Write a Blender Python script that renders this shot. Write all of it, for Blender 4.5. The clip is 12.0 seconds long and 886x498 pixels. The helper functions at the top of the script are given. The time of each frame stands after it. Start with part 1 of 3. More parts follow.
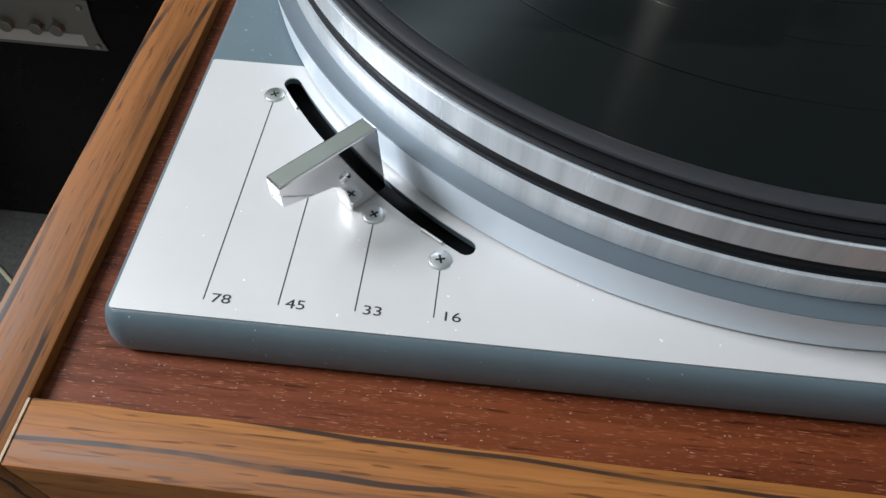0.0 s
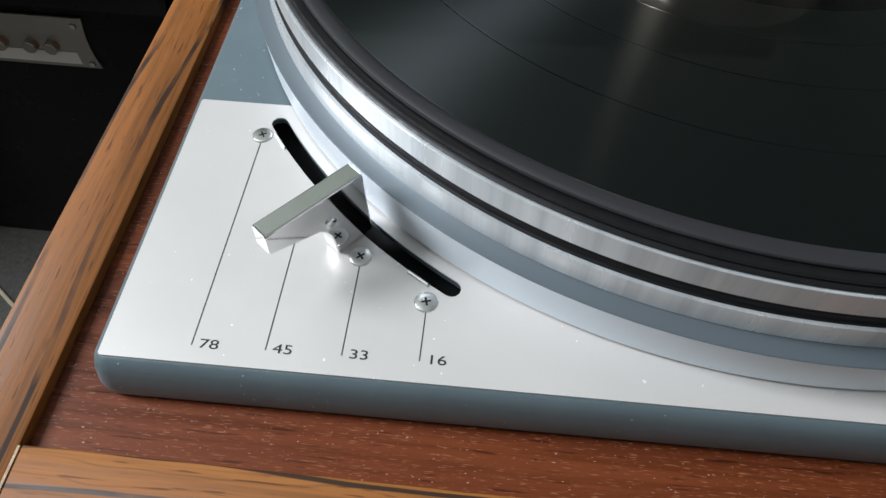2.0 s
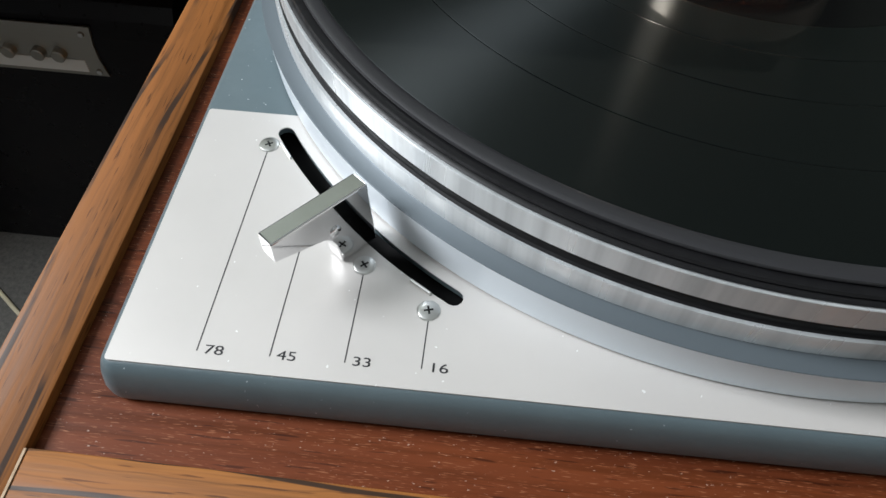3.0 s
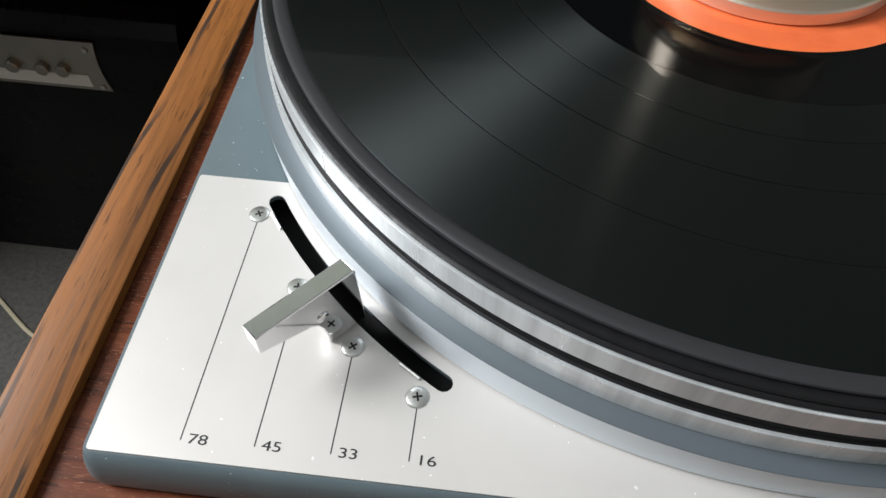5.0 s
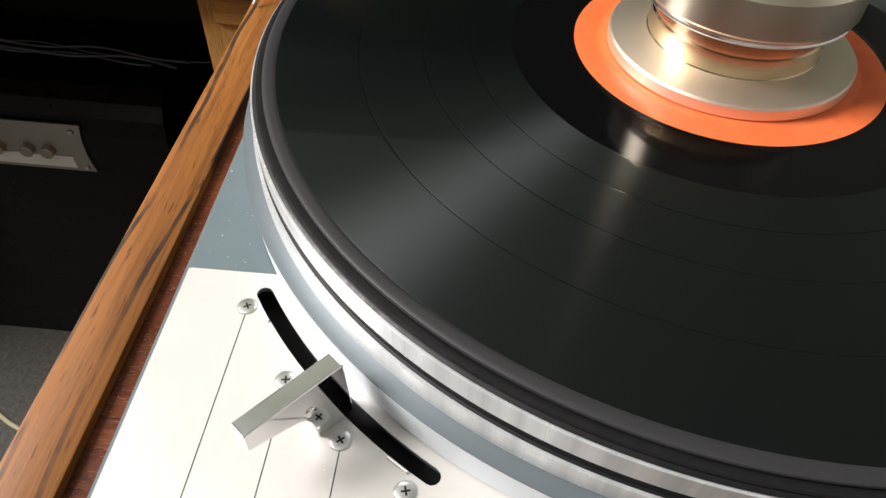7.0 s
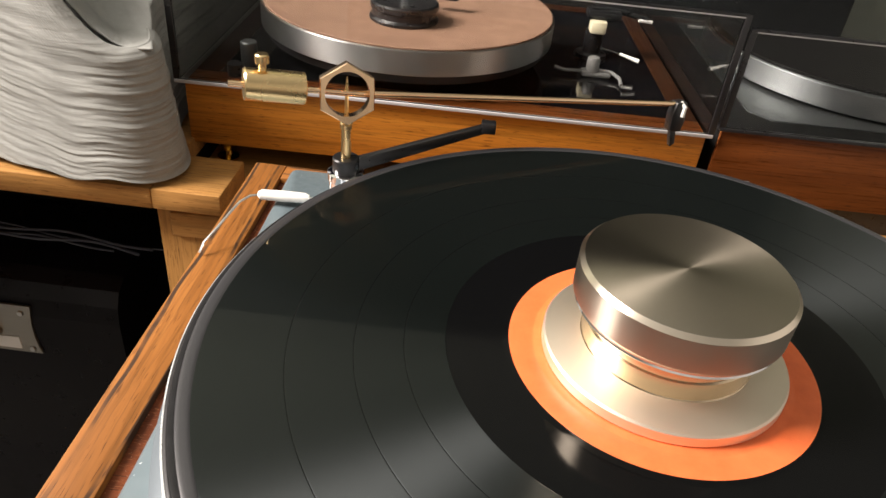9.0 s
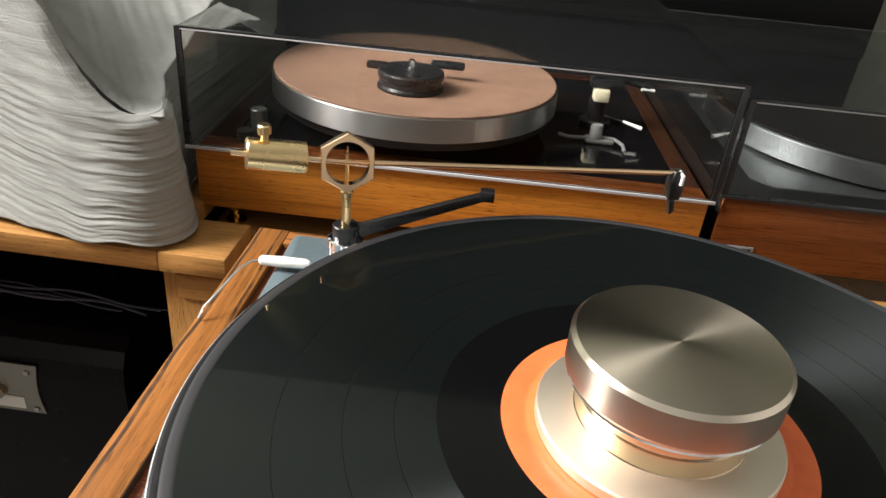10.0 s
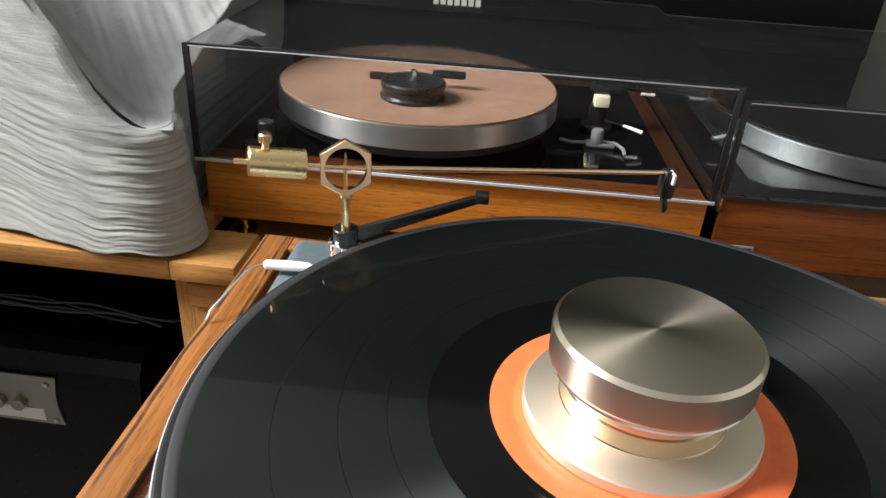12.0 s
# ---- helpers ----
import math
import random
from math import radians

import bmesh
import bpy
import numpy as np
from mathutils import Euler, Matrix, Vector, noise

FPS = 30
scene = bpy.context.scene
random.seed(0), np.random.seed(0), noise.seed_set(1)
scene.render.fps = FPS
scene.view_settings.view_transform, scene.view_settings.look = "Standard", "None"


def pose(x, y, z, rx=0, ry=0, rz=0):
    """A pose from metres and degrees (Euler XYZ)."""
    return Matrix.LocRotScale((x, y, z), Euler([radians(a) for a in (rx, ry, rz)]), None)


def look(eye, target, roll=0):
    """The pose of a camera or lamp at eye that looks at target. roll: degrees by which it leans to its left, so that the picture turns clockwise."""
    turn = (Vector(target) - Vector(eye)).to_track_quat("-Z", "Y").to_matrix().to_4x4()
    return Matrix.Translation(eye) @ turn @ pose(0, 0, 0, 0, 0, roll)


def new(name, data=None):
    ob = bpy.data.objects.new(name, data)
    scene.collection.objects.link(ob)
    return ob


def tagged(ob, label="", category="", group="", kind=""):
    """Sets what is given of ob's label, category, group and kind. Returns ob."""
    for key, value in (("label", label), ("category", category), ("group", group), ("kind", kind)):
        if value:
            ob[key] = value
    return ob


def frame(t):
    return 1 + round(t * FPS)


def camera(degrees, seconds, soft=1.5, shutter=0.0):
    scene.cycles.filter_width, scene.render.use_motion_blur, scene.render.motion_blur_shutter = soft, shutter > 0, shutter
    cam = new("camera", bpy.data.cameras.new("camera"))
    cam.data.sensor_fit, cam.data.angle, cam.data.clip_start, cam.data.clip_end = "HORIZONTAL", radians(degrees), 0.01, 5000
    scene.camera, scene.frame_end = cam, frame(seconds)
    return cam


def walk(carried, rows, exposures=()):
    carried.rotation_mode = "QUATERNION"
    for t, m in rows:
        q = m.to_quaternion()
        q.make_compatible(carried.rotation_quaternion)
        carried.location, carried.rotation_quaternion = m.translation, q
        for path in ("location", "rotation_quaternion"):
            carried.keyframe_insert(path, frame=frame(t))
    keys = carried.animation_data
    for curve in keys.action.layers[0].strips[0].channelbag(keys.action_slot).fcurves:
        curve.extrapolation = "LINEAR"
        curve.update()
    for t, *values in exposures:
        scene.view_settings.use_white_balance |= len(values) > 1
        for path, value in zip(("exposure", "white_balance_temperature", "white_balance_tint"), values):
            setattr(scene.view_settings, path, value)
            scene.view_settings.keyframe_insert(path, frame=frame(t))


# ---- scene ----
MM = 0.001

# ---- camera ----
cam = camera(63.9, 12.0)
# seconds, eye in millimetres from the record's centre on the deck plate, turn in degrees
PATH = [
    (0.0, -80.2, -237.9, 136.5, 34.95, -1.23, 6.29),
    (0.5, -82.6, -236.7, 137.8, 34.84, -1.19, 5.77),
    (1.0, -83.6, -234.2, 138.2, 34.95, -1.12, 5.82),
    (1.5, -80.7, -232.7, 138.4, 35.19, -1.11, 5.73),
    (2.0, -78.1, -232.2, 142.9, 35.57, -1.05, 5.67),
    (2.5, -78.4, -233.7, 144.5, 36.23, -1.28, 6.11),
    (4.5, -76.3, -229.6, 146.9, 36.50, -0.71, 6.57),
    (5.0, -76.8, -216.1, 153.5, 36.63, -1.15, 6.77),
    (5.5, -73.5, -211.1, 162.2, 37.63, -1.56, 6.11),
    (6.0, -75.7, -212.4, 163.0, 38.05, -1.68, 5.57),
    (6.5, -78.9, -213.9, 162.8, 38.57, -1.85, 5.59),
    (6.7, -78.6, -216.8, 158.4, 40.34, -1.62, 5.31),
    (8.3, -75.8, -187.3, 182.3, 48.80, -4.51, 4.79),
    (8.5, -75.3, -183.4, 183.6, 52.16, -5.07, 4.51),
    (9.0, -70.5, -180.0, 187.5, 55.69, -5.14, 4.80),
    (9.5, -68.0, -178.6, 190.1, 58.63, -5.14, 5.42),
    (10.0, -64.6, -178.6, 191.4, 60.44, -4.99, 5.82),
    (10.5, -62.0, -180.0, 192.7, 60.64, -4.93, 5.75),
    (11.0, -56.8, -191.6, 197.4, 61.24, -4.35, 6.01),
    (11.5, -54.7, -190.9, 196.9, 61.32, -3.75, 6.22),
    (12.0, -54.7, -190.3, 193.6, 61.28, -3.47, 6.33),
    ]
EXPOSURES = [(0.0, -1.02, 6300, 13), (2.5, -1.05, 6600, 13), (4.5, -0.97, 6850, 14), (6.5, -0.8, 7200, 16), (8.5, -0.06, 8250, 23), (10.0, -0.08, 7450, 17), (12.0, -0.08, 7050, 16)]
walk(cam, [(t, pose(x * MM, y * MM, z * MM, rx, ry, rz)) for t, x, y, z, rx, ry, rz in PATH], EXPOSURES)

# ---- light ----
world = bpy.data.worlds.new("world")
scene.world = world
world.use_nodes = True
wnt = world.node_tree
sky = wnt.nodes.new("ShaderNodeTexSky")
sky.sky_type, sky.sun_disc = "NISHITA", False
sky.sun_elevation, sky.sun_rotation = radians(35), radians(250)
wnt.links.new(sky.outputs[0], wnt.nodes["Background"].inputs[0])
wnt.nodes["Background"].inputs[1].default_value = 0.1


def window_light(name, x, y, z, w, h, watts, turn, colour):
    d = bpy.data.lights.new(name, "AREA")
    d.shape, d.size, d.size_y, d.energy, d.color = "RECTANGLE", w, h, watts, colour
    ob = new(name, d)
    ob.matrix_world = look((x, y, z), turn)
    return ob


window_light("window_light", -1.56, -0.1, 1.17, 0.62, 0.86, 118, (0.1, -0.1, 0.3), (0.88, 0.95, 1.0))


# ---- materials ----
def mat(name, colour, rough=0.5, metal=0.0, **more):
    m = bpy.data.materials.new(name)
    m.use_nodes = True
    b = m.node_tree.nodes["Principled BSDF"]
    b.inputs["Base Color"].default_value = (*colour, 1)
    b.inputs["Roughness"].default_value = rough
    b.inputs["Metallic"].default_value = metal
    for k, v in more.items():
        b.inputs[k.replace("_", " ")].default_value = v
    return m


def node(m, kind, **sets):
    n = m.node_tree.nodes.new(kind)
    for k, v in sets.items():
        if k in n.inputs:
            n.inputs[k].default_value = v
    return n


def link(m, a, b):
    m.node_tree.links.new(a, b)


def coords(m, scale=(1, 1, 1)):
    tc = node(m, "ShaderNodeTexCoord")
    mp = node(m, "ShaderNodeMapping")
    mp.inputs["Scale"].default_value = scale
    link(m, tc.outputs["Object"], mp.inputs["Vector"])
    return mp.outputs["Vector"]


def ramp(m, fac, stops):
    r = node(m, "ShaderNodeValToRGB")
    els = r.color_ramp.elements
    while len(els) < len(stops):
        els.new(0.5)
    for e, (p, c) in zip(els, stops):
        e.position, e.color = p, (*c, 1)
    link(m, fac, r.inputs["Fac"])
    return r.outputs["Color"]


def noise_tex(m, vec, scale, detail=4.0, rough=0.6, distort=0.0):
    n = node(m, "ShaderNodeTexNoise", Scale=scale, Detail=detail, Roughness=rough, Distortion=distort)
    link(m, vec, n.inputs["Vector"])
    return n.outputs["Fac"]


def mixc(m, fac, a, b, mode="MIX"):
    x = node(m, "ShaderNodeMix")
    x.data_type, x.blend_type = "RGBA", mode
    for s, v in ((0, fac), (6, a), (7, b)):
        if isinstance(v, (int, float)):
            x.inputs[s].default_value = v
        elif isinstance(v, tuple):
            x.inputs[s].default_value = (*v, 1)
        else:
            link(m, v, x.inputs[s])
    return x.outputs[2]


def bump(m, height, strength, dist=0.001):
    b = node(m, "ShaderNodeBump", Strength=strength, Distance=dist)
    link(m, height, b.inputs["Height"])
    link(m, b.outputs["Normal"], m.node_tree.nodes["Principled BSDF"].inputs["Normal"])


def put(m, socket, out):
    link(m, out, m.node_tree.nodes["Principled BSDF"].inputs[socket])


def vary_rough(m, vec, scale, lo, hi, detail=3.0):
    n = noise_tex(m, vec, scale, detail)
    mr = node(m, "ShaderNodeMapRange")
    mr.inputs["From Min"].default_value, mr.inputs["From Max"].default_value = 0.3, 0.7
    mr.inputs["To Min"].default_value, mr.inputs["To Max"].default_value = lo, hi
    link(m, n, mr.inputs["Value"])
    put(m, "Roughness", mr.outputs["Result"])


def wood(name, light, mid, dark, axis, streak=True, rough=0.45, scale=1.0, coat=0.0):
    """Grain along the given axis; streak: dark veins as in zebra teak."""
    m = mat(name, mid, rough)
    sc = [60.0 * scale] * 3
    sc["xyz".index(axis)] = 3.2 * scale
    v = coords(m, tuple(sc))
    g = noise_tex(m, v, 1.0, 6, 0.62, 0.5)
    col = ramp(m, g, [(0.3, light), (0.52, mid), (0.75, tuple(0.7 * c for c in mid))])
    sc2 = [420.0 * scale] * 3
    sc2["xyz".index(axis)] = 14.0 * scale
    v2 = coords(m, tuple(sc2))
    f = noise_tex(m, v2, 1.0, 3, 0.7)
    fine = ramp(m, f, [(0.36, (0.5, 0.5, 0.5)), (0.55, (1, 1, 1))])
    col = mixc(m, 0.6, col, fine, "MULTIPLY")
    sc4 = [1300.0 * scale] * 3
    sc4["xyz".index(axis)] = 90.0 * scale
    pores = ramp(m, noise_tex(m, coords(m, tuple(sc4)), 1.0, 1, 0.5), [(0.3, (0.35, 0.3, 0.28)), (0.36, (1, 1, 1))])
    col = mixc(m, 0.8, col, pores, "MULTIPLY")
    if streak:
        # long wavy dark veins of uneven width, broken here and there
        sc3 = [1.0] * 3
        sc3["xyz".index(axis)] = 0.3
        v3 = coords(m, tuple(sc3))
        for size, wave, lo, hi, deep in ((36.0 if axis == "x" else 24.0, 6.0, 0.945, 0.975, 0.95), (83.0, 8.0, 0.955, 0.99, 0.28)):
            wv = node(m, "ShaderNodeTexWave", Scale=size, Distortion=wave, Detail=3.0)
            wv.inputs["Detail Scale"].default_value, wv.inputs["Detail Roughness"].default_value = 0.55, 0.62
            wv.wave_type, wv.bands_direction = "BANDS", "X" if axis == "y" else "Y"
            link(m, v3, wv.inputs["Vector"])
            vein = ramp(m, wv.outputs["Fac"], [(lo, (0, 0, 0)), (hi, (deep, deep, deep))])
            sc5 = [45.0] * 3
            sc5["xyz".index(axis)] = 22.0
            gate = ramp(m, noise_tex(m, coords(m, tuple(sc5)), 1.0, 3, 0.6), [(0.36, (0.15, 0.15, 0.15)), (0.5, (1, 1, 1))])
            col = mixc(m, mixc(m, 1.0, vein, gate, "MULTIPLY"), col, dark)
    m.node_tree.nodes["Principled BSDF"].inputs["Specular IOR Level"].default_value = 0.24 if streak else 0.2
    put(m, "Base Color", col)
    vary_rough(m, v2, 1.0, rough - 0.08, rough + 0.12)
    m.node_tree.nodes["Principled BSDF"].inputs["Coat Weight"].default_value = coat
    bump(m, f, 0.25, 0.0003)
    return m


def turned(name, colour, rough, aniso, rot=0.0, metal=1.0):
    """Metal turned on a lathe: brushed round the local z axis."""
    m = mat(name, colour, rough, metal, Anisotropic=aniso, Anisotropic_Rotation=rot)
    t = node(m, "ShaderNodeTangent")
    t.direction_type, t.axis = "RADIAL", "Z"
    put(m, "Tangent", t.outputs[0])
    v = coords(m, (1, 1, 1))
    vary_rough(m, v, 40.0, rough * 0.95, rough * 1.05)
    return m


M = {}
M["zebra_y"] = wood("teak_lengthwise", (0.37, 0.145, 0.036), (0.28, 0.1, 0.022), (0.032, 0.017, 0.01), "y", rough=0.52)
M["zebra_x"] = wood("teak_crosswise", (0.37, 0.145, 0.036), (0.28, 0.1, 0.022), (0.032, 0.017, 0.01), "x", rough=0.52)
M["mahogany"] = wood("mahogany", (0.17, 0.041, 0.012), (0.115, 0.026, 0.008), (0.05, 0.01, 0.005), "x", streak=False, rough=0.42)


def flecks(m, scale, lo, hi, colour):
    """Sparse pale dust lying on a surface."""
    b = m.node_tree.nodes["Principled BSDF"]
    old = b.inputs["Base Color"].links[0].from_socket
    n = noise_tex(m, coords(m, scale), 1.0, 1, 0.5)
    k = ramp(m, n, [(lo, (0, 0, 0)), (hi, (1, 1, 1))])
    put(m, "Base Color", mixc(m, k, old, colour))


flecks(M["mahogany"], (330, 3800, 3800), 0.63, 0.72, (0.28, 0.105, 0.05))
flecks(M["mahogany"], (900, 2600, 2600), 0.745, 0.78, (0.45, 0.32, 0.26))
M["pale_veneer"] = mat("raw_veneer", (0.5, 0.36, 0.22), 0.7)
put(M["pale_veneer"], "Base Color", ramp(M["pale_veneer"], noise_tex(M["pale_veneer"], coords(M["pale_veneer"]), 300.0, 4), [(0.3, (0.36, 0.24, 0.14)), (0.7, (0.6, 0.45, 0.3))]))
M["beech_x"] = wood("shelf_wood", (0.5, 0.25, 0.082), (0.43, 0.208, 0.064), (0.3, 0.13, 0.04), "x", streak=False, rough=0.5)
M["beech_z"] = wood("upright_wood", (0.5, 0.25, 0.082), (0.43, 0.208, 0.064), (0.3, 0.13, 0.04), "z", streak=False, rough=0.5)
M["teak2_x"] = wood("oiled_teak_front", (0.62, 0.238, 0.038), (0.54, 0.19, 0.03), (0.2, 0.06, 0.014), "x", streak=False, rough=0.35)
M["teak2_y_shaded"] = wood("oiled_teak_side_shaded", (0.045, 0.016, 0.008), (0.03, 0.011, 0.005), (0.03, 0.012, 0.006), "y", streak=False, rough=0.35)
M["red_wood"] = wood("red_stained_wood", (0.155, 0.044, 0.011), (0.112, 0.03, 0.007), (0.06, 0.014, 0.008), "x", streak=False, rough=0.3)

# brushed aluminium plate, fine lines along x
m = M["plate"] = mat("satin_aluminium", (0.68, 0.655, 0.625), 0.45, 0.3)
m.node_tree.nodes["Principled BSDF"].inputs["Specular IOR Level"].default_value = 0.35
v = coords(m, (25, 2600, 2600))
f = noise_tex(m, v, 1.0, 3, 0.7)
vary_rough(m, coords(m), 60.0, 0.4, 0.46)
bump(m, f, 0.04, 0.0002)

put(m, "Base Color", ramp(m, noise_tex(m, coords(m), 18.0, 5), [(0.3, (0.66, 0.637, 0.61)), (0.7, (0.7, 0.673, 0.642))]))
flecks(m, (620, 620, 620), 0.785, 0.8, (0.92, 0.92, 0.9))

# blue-grey enamel of the chassis
m = M["enamel"] = mat("blue_grey_enamel", (0.075, 0.105, 0.13), 0.36, 0.0, Coat_Weight=0.15, Coat_Roughness=0.1)
v = coords(m)
n1 = noise_tex(m, v, 35.0, 5)
put(m, "Base Color", ramp(m, n1, [(0.3, (0.09, 0.124, 0.138)), (0.7, (0.108, 0.146, 0.16))]))
dust = noise_tex(m, v, 1400.0, 1, 0.4)
flecks(m, (1000, 1000, 1000), 0.775, 0.8, (0.5, 0.53, 0.55))
vary_rough(m, v, 300.0, 0.3, 0.44)
bump(m, dust, 0.03, 0.0002)

M["rim"] = turned("turned_aluminium", (0.68, 0.715, 0.73), 0.3, 0.9, 0.25, 0.45)
M["skirt"] = turned("satin_turned_aluminium", (0.68, 0.74, 0.79), 0.42, 0.5, 0.25, 0.25)
M["skirt_shaded"] = turned("turned_aluminium_dark_reflection", (0.12, 0.145, 0.162), 0.45, 0.3, 0.25, 0.25)
for k in ("skirt", "skirt_shaded"):
    M[k].node_tree.nodes["Principled BSDF"].inputs["Specular IOR Level"].default_value = 0.35


def reflection_streaks(m, scale, lo, hi, tint):
    """Paints upright room reflections into a turned wall's colour and roughness."""
    v = coords(m, (scale, scale, 0.4))
    n = noise_tex(m, v, 1.0, 4, 0.65)
    col = m.node_tree.nodes["Principled BSDF"].inputs["Base Color"].default_value[:3]
    put(m, "Base Color", ramp(m, n, [(0.32, tuple(c * tint for c in col)), (0.5, tuple(col)), (0.68, tuple(min(1.0, c * 1.2) for c in col))]))
    mr = node(m, "ShaderNodeMapRange")
    mr.inputs["From Min"].default_value, mr.inputs["From Max"].default_value = 0.35, 0.65
    mr.inputs["To Min"].default_value, mr.inputs["To Max"].default_value = lo, hi
    link(m, n, mr.inputs["Value"])
    put(m, "Roughness", mr.outputs["Result"])


reflection_streaks(M["rim"], 75.0, 0.42, 0.22, 0.68)
M["steel_top"] = turned("faced_steel_darkened", (0.48, 0.42, 0.34), 0.32, 0.85, 0.25)
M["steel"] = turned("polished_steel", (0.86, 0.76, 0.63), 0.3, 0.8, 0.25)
M["steel_neck"] = turned("polished_steel_gold_reflection", (0.7, 0.55, 0.38), 0.2, 0.7, 0.25)
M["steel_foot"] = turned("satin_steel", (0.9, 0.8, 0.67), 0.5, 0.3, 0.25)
M["chrome"] = mat("chrome", (0.85, 0.85, 0.86), 0.05, 1.0)
vary_rough(M["chrome"], coords(M["chrome"]), 200.0, 0.04, 0.1)
M["zinc"] = mat("plated_steel", (0.72, 0.72, 0.7), 0.3, 1.0)
M["gold"] = mat("gold_plate", (0.92, 0.68, 0.36), 0.26, 1.0)
vary_rough(M["gold"], coords(M["gold"]), 60.0, 0.24, 0.3)
M["copper"] = mat("rose_gold", (0.95, 0.66, 0.42), 0.16, 1.0)
M["brass"] = mat("brass", (0.8, 0.52, 0.16), 0.2, 1.0)
M["black_rubber"] = mat("black_rubber", (0.008, 0.008, 0.009), 0.5)
M["black_rubber"].node_tree.nodes["Principled BSDF"].inputs["Specular IOR Level"].default_value = 0.34
vary_rough(M["black_rubber"], coords(M["black_rubber"]), 400.0, 0.35, 0.55)
M["black_plastic"] = mat("black_plastic", (0.012, 0.012, 0.013), 0.3)
vary_rough(M["black_plastic"], coords(M["black_plastic"]), 150.0, 0.24, 0.4)
M["cavity_shade"] = mat("black_cavity_shade", (0.004, 0.004, 0.005), 0.8)
M["ink"] = mat("black_print", (0.015, 0.015, 0.018), 0.5)
M["white_plastic"] = mat("white_plastic", (0.8, 0.79, 0.75), 0.35)
M["lip"] = mat("pale_grey_plastic", (0.5, 0.49, 0.5), 0.35)
M["cable"] = mat("dark_blue_grey_lead", (0.05, 0.055, 0.075), 0.28)
M["cream"] = mat("cream_plastic", (0.62, 0.56, 0.4), 0.4)
M["grey_plastic"] = mat("grey_plastic", (0.2, 0.2, 0.195), 0.4)
M["dark_rim"] = turned("dull_aluminium", (0.22, 0.235, 0.24), 0.4, 0.6, 0.25)
M["dark_metal"] = mat("dull_metal_deck", (0.085, 0.092, 0.092), 0.45, 0.8)
M["tt2_rim"] = turned("machined_aluminium", (0.52, 0.525, 0.52), 0.34, 0.85, 0.25)

# vinyl: fine grooves scatter light across the groove direction
m = M["vinyl"] = mat("black_vinyl", (0.002, 0.0032, 0.003), 0.35, 0.0, Anisotropic=0.98, Anisotropic_Rotation=0.25, Coat_Weight=0.28, Coat_Roughness=0.03)
t_ = node(m, "ShaderNodeTangent")
t_.direction_type, t_.axis = "RADIAL", "Z"
m.node_tree.nodes["Principled BSDF"].inputs["Specular Tint"].default_value = (0.86, 0.97, 1.0, 1)
put(m, "Tangent", t_.outputs[0])
m.node_tree.nodes["Principled BSDF"].inputs["Specular IOR Level"].default_value = 0.34
M["vinyl_smooth"] = mat("smooth_vinyl", (0.003, 0.0032, 0.0034), 0.08)
M["vinyl_smooth"].node_tree.nodes["Principled BSDF"].inputs["Specular IOR Level"].default_value = 0.14
M["vinyl_lip"] = mat("vinyl_rim_sheen", (0.028, 0.028, 0.031), 0.34)
M["vinyl_lip"].node_tree.nodes["Principled BSDF"].inputs["Specular IOR Level"].default_value = 0.65

m = M["label"] = mat("orange_paper", (0.85, 0.15, 0.035), 0.38)
v = coords(m)
put(m, "Base Color", ramp(m, noise_tex(m, v, 140.0, 5), [(0.3, (0.8, 0.145, 0.045)), (0.7, (0.9, 0.185, 0.06))]))

m = M["mat2"] = mat("leather_mat", (0.36, 0.2, 0.13), 0.75)
v = coords(m)
put(m, "Base Color", ramp(m, noise_tex(m, v, 60.0, 6), [(0.3, (0.2, 0.105, 0.066)), (0.7, (0.255, 0.14, 0.09))]))
bump(m, noise_tex(m, v, 900.0, 3), 0.2, 0.0005)

# tinted acrylic of the dust covers
m = M["acrylic"] = mat("smoked_acrylic", (0.82, 0.83, 0.82), 0.01, 0.0, IOR=1.27)
m.node_tree.nodes["Principled BSDF"].inputs["Transmission Weight"].default_value = 1.0

m = M["acrylic_top"] = mat("dusty_smoked_acrylic_darkened", (0.36, 0.385, 0.37), 0.03, 0.0, IOR=1.45)
m.node_tree.nodes["Principled BSDF"].inputs["Transmission Weight"].default_value = 0.988

# crinkled cloth
m = M["cloth"] = mat("crinkled_grey_cloth", (0.33, 0.33, 0.31), 0.85)
v = coords(m)
put(m, "Base Color", ramp(m, noise_tex(m, v, 40.0, 6), [(0.3, (0.235, 0.241, 0.225)), (0.7, (0.295, 0.302, 0.284))]))
wv = noise_tex(m, coords(m, (35, 35, 620)), 1.0, 4, 0.7)
bump(m, wv, 0.5, 0.0012)

m = M["carpet"] = mat("grey_carpet", (0.12, 0.12, 0.11), 0.95)
v = coords(m)
put(m, "Base Color", ramp(m, noise_tex(m, v, 120.0, 6, 0.7), [(0.3, (0.08, 0.08, 0.075)), (0.7, (0.17, 0.165, 0.15))]))
bump(m, noise_tex(m, v, 600.0, 3), 0.6, 0.004)

M["amp_black"] = mat("black_lacquer", (0.006, 0.0055, 0.0075), 0.3)
M["amp_black"].node_tree.nodes["Principled BSDF"].inputs["Specular IOR Level"].default_value = 0.22
vary_rough(M["amp_black"], coords(M["amp_black"]), 60.0, 0.26, 0.36)
M["panel_metal"] = mat("brushed_panel", (0.42, 0.4, 0.36), 0.35, 0.9)
vary_rough(M["panel_metal"], coords(M["panel_metal"], (10, 400, 400)), 1.0, 0.28, 0.45)
M["panel_light"] = mat("white_strip", (0.85, 0.85, 0.83), 0.4)

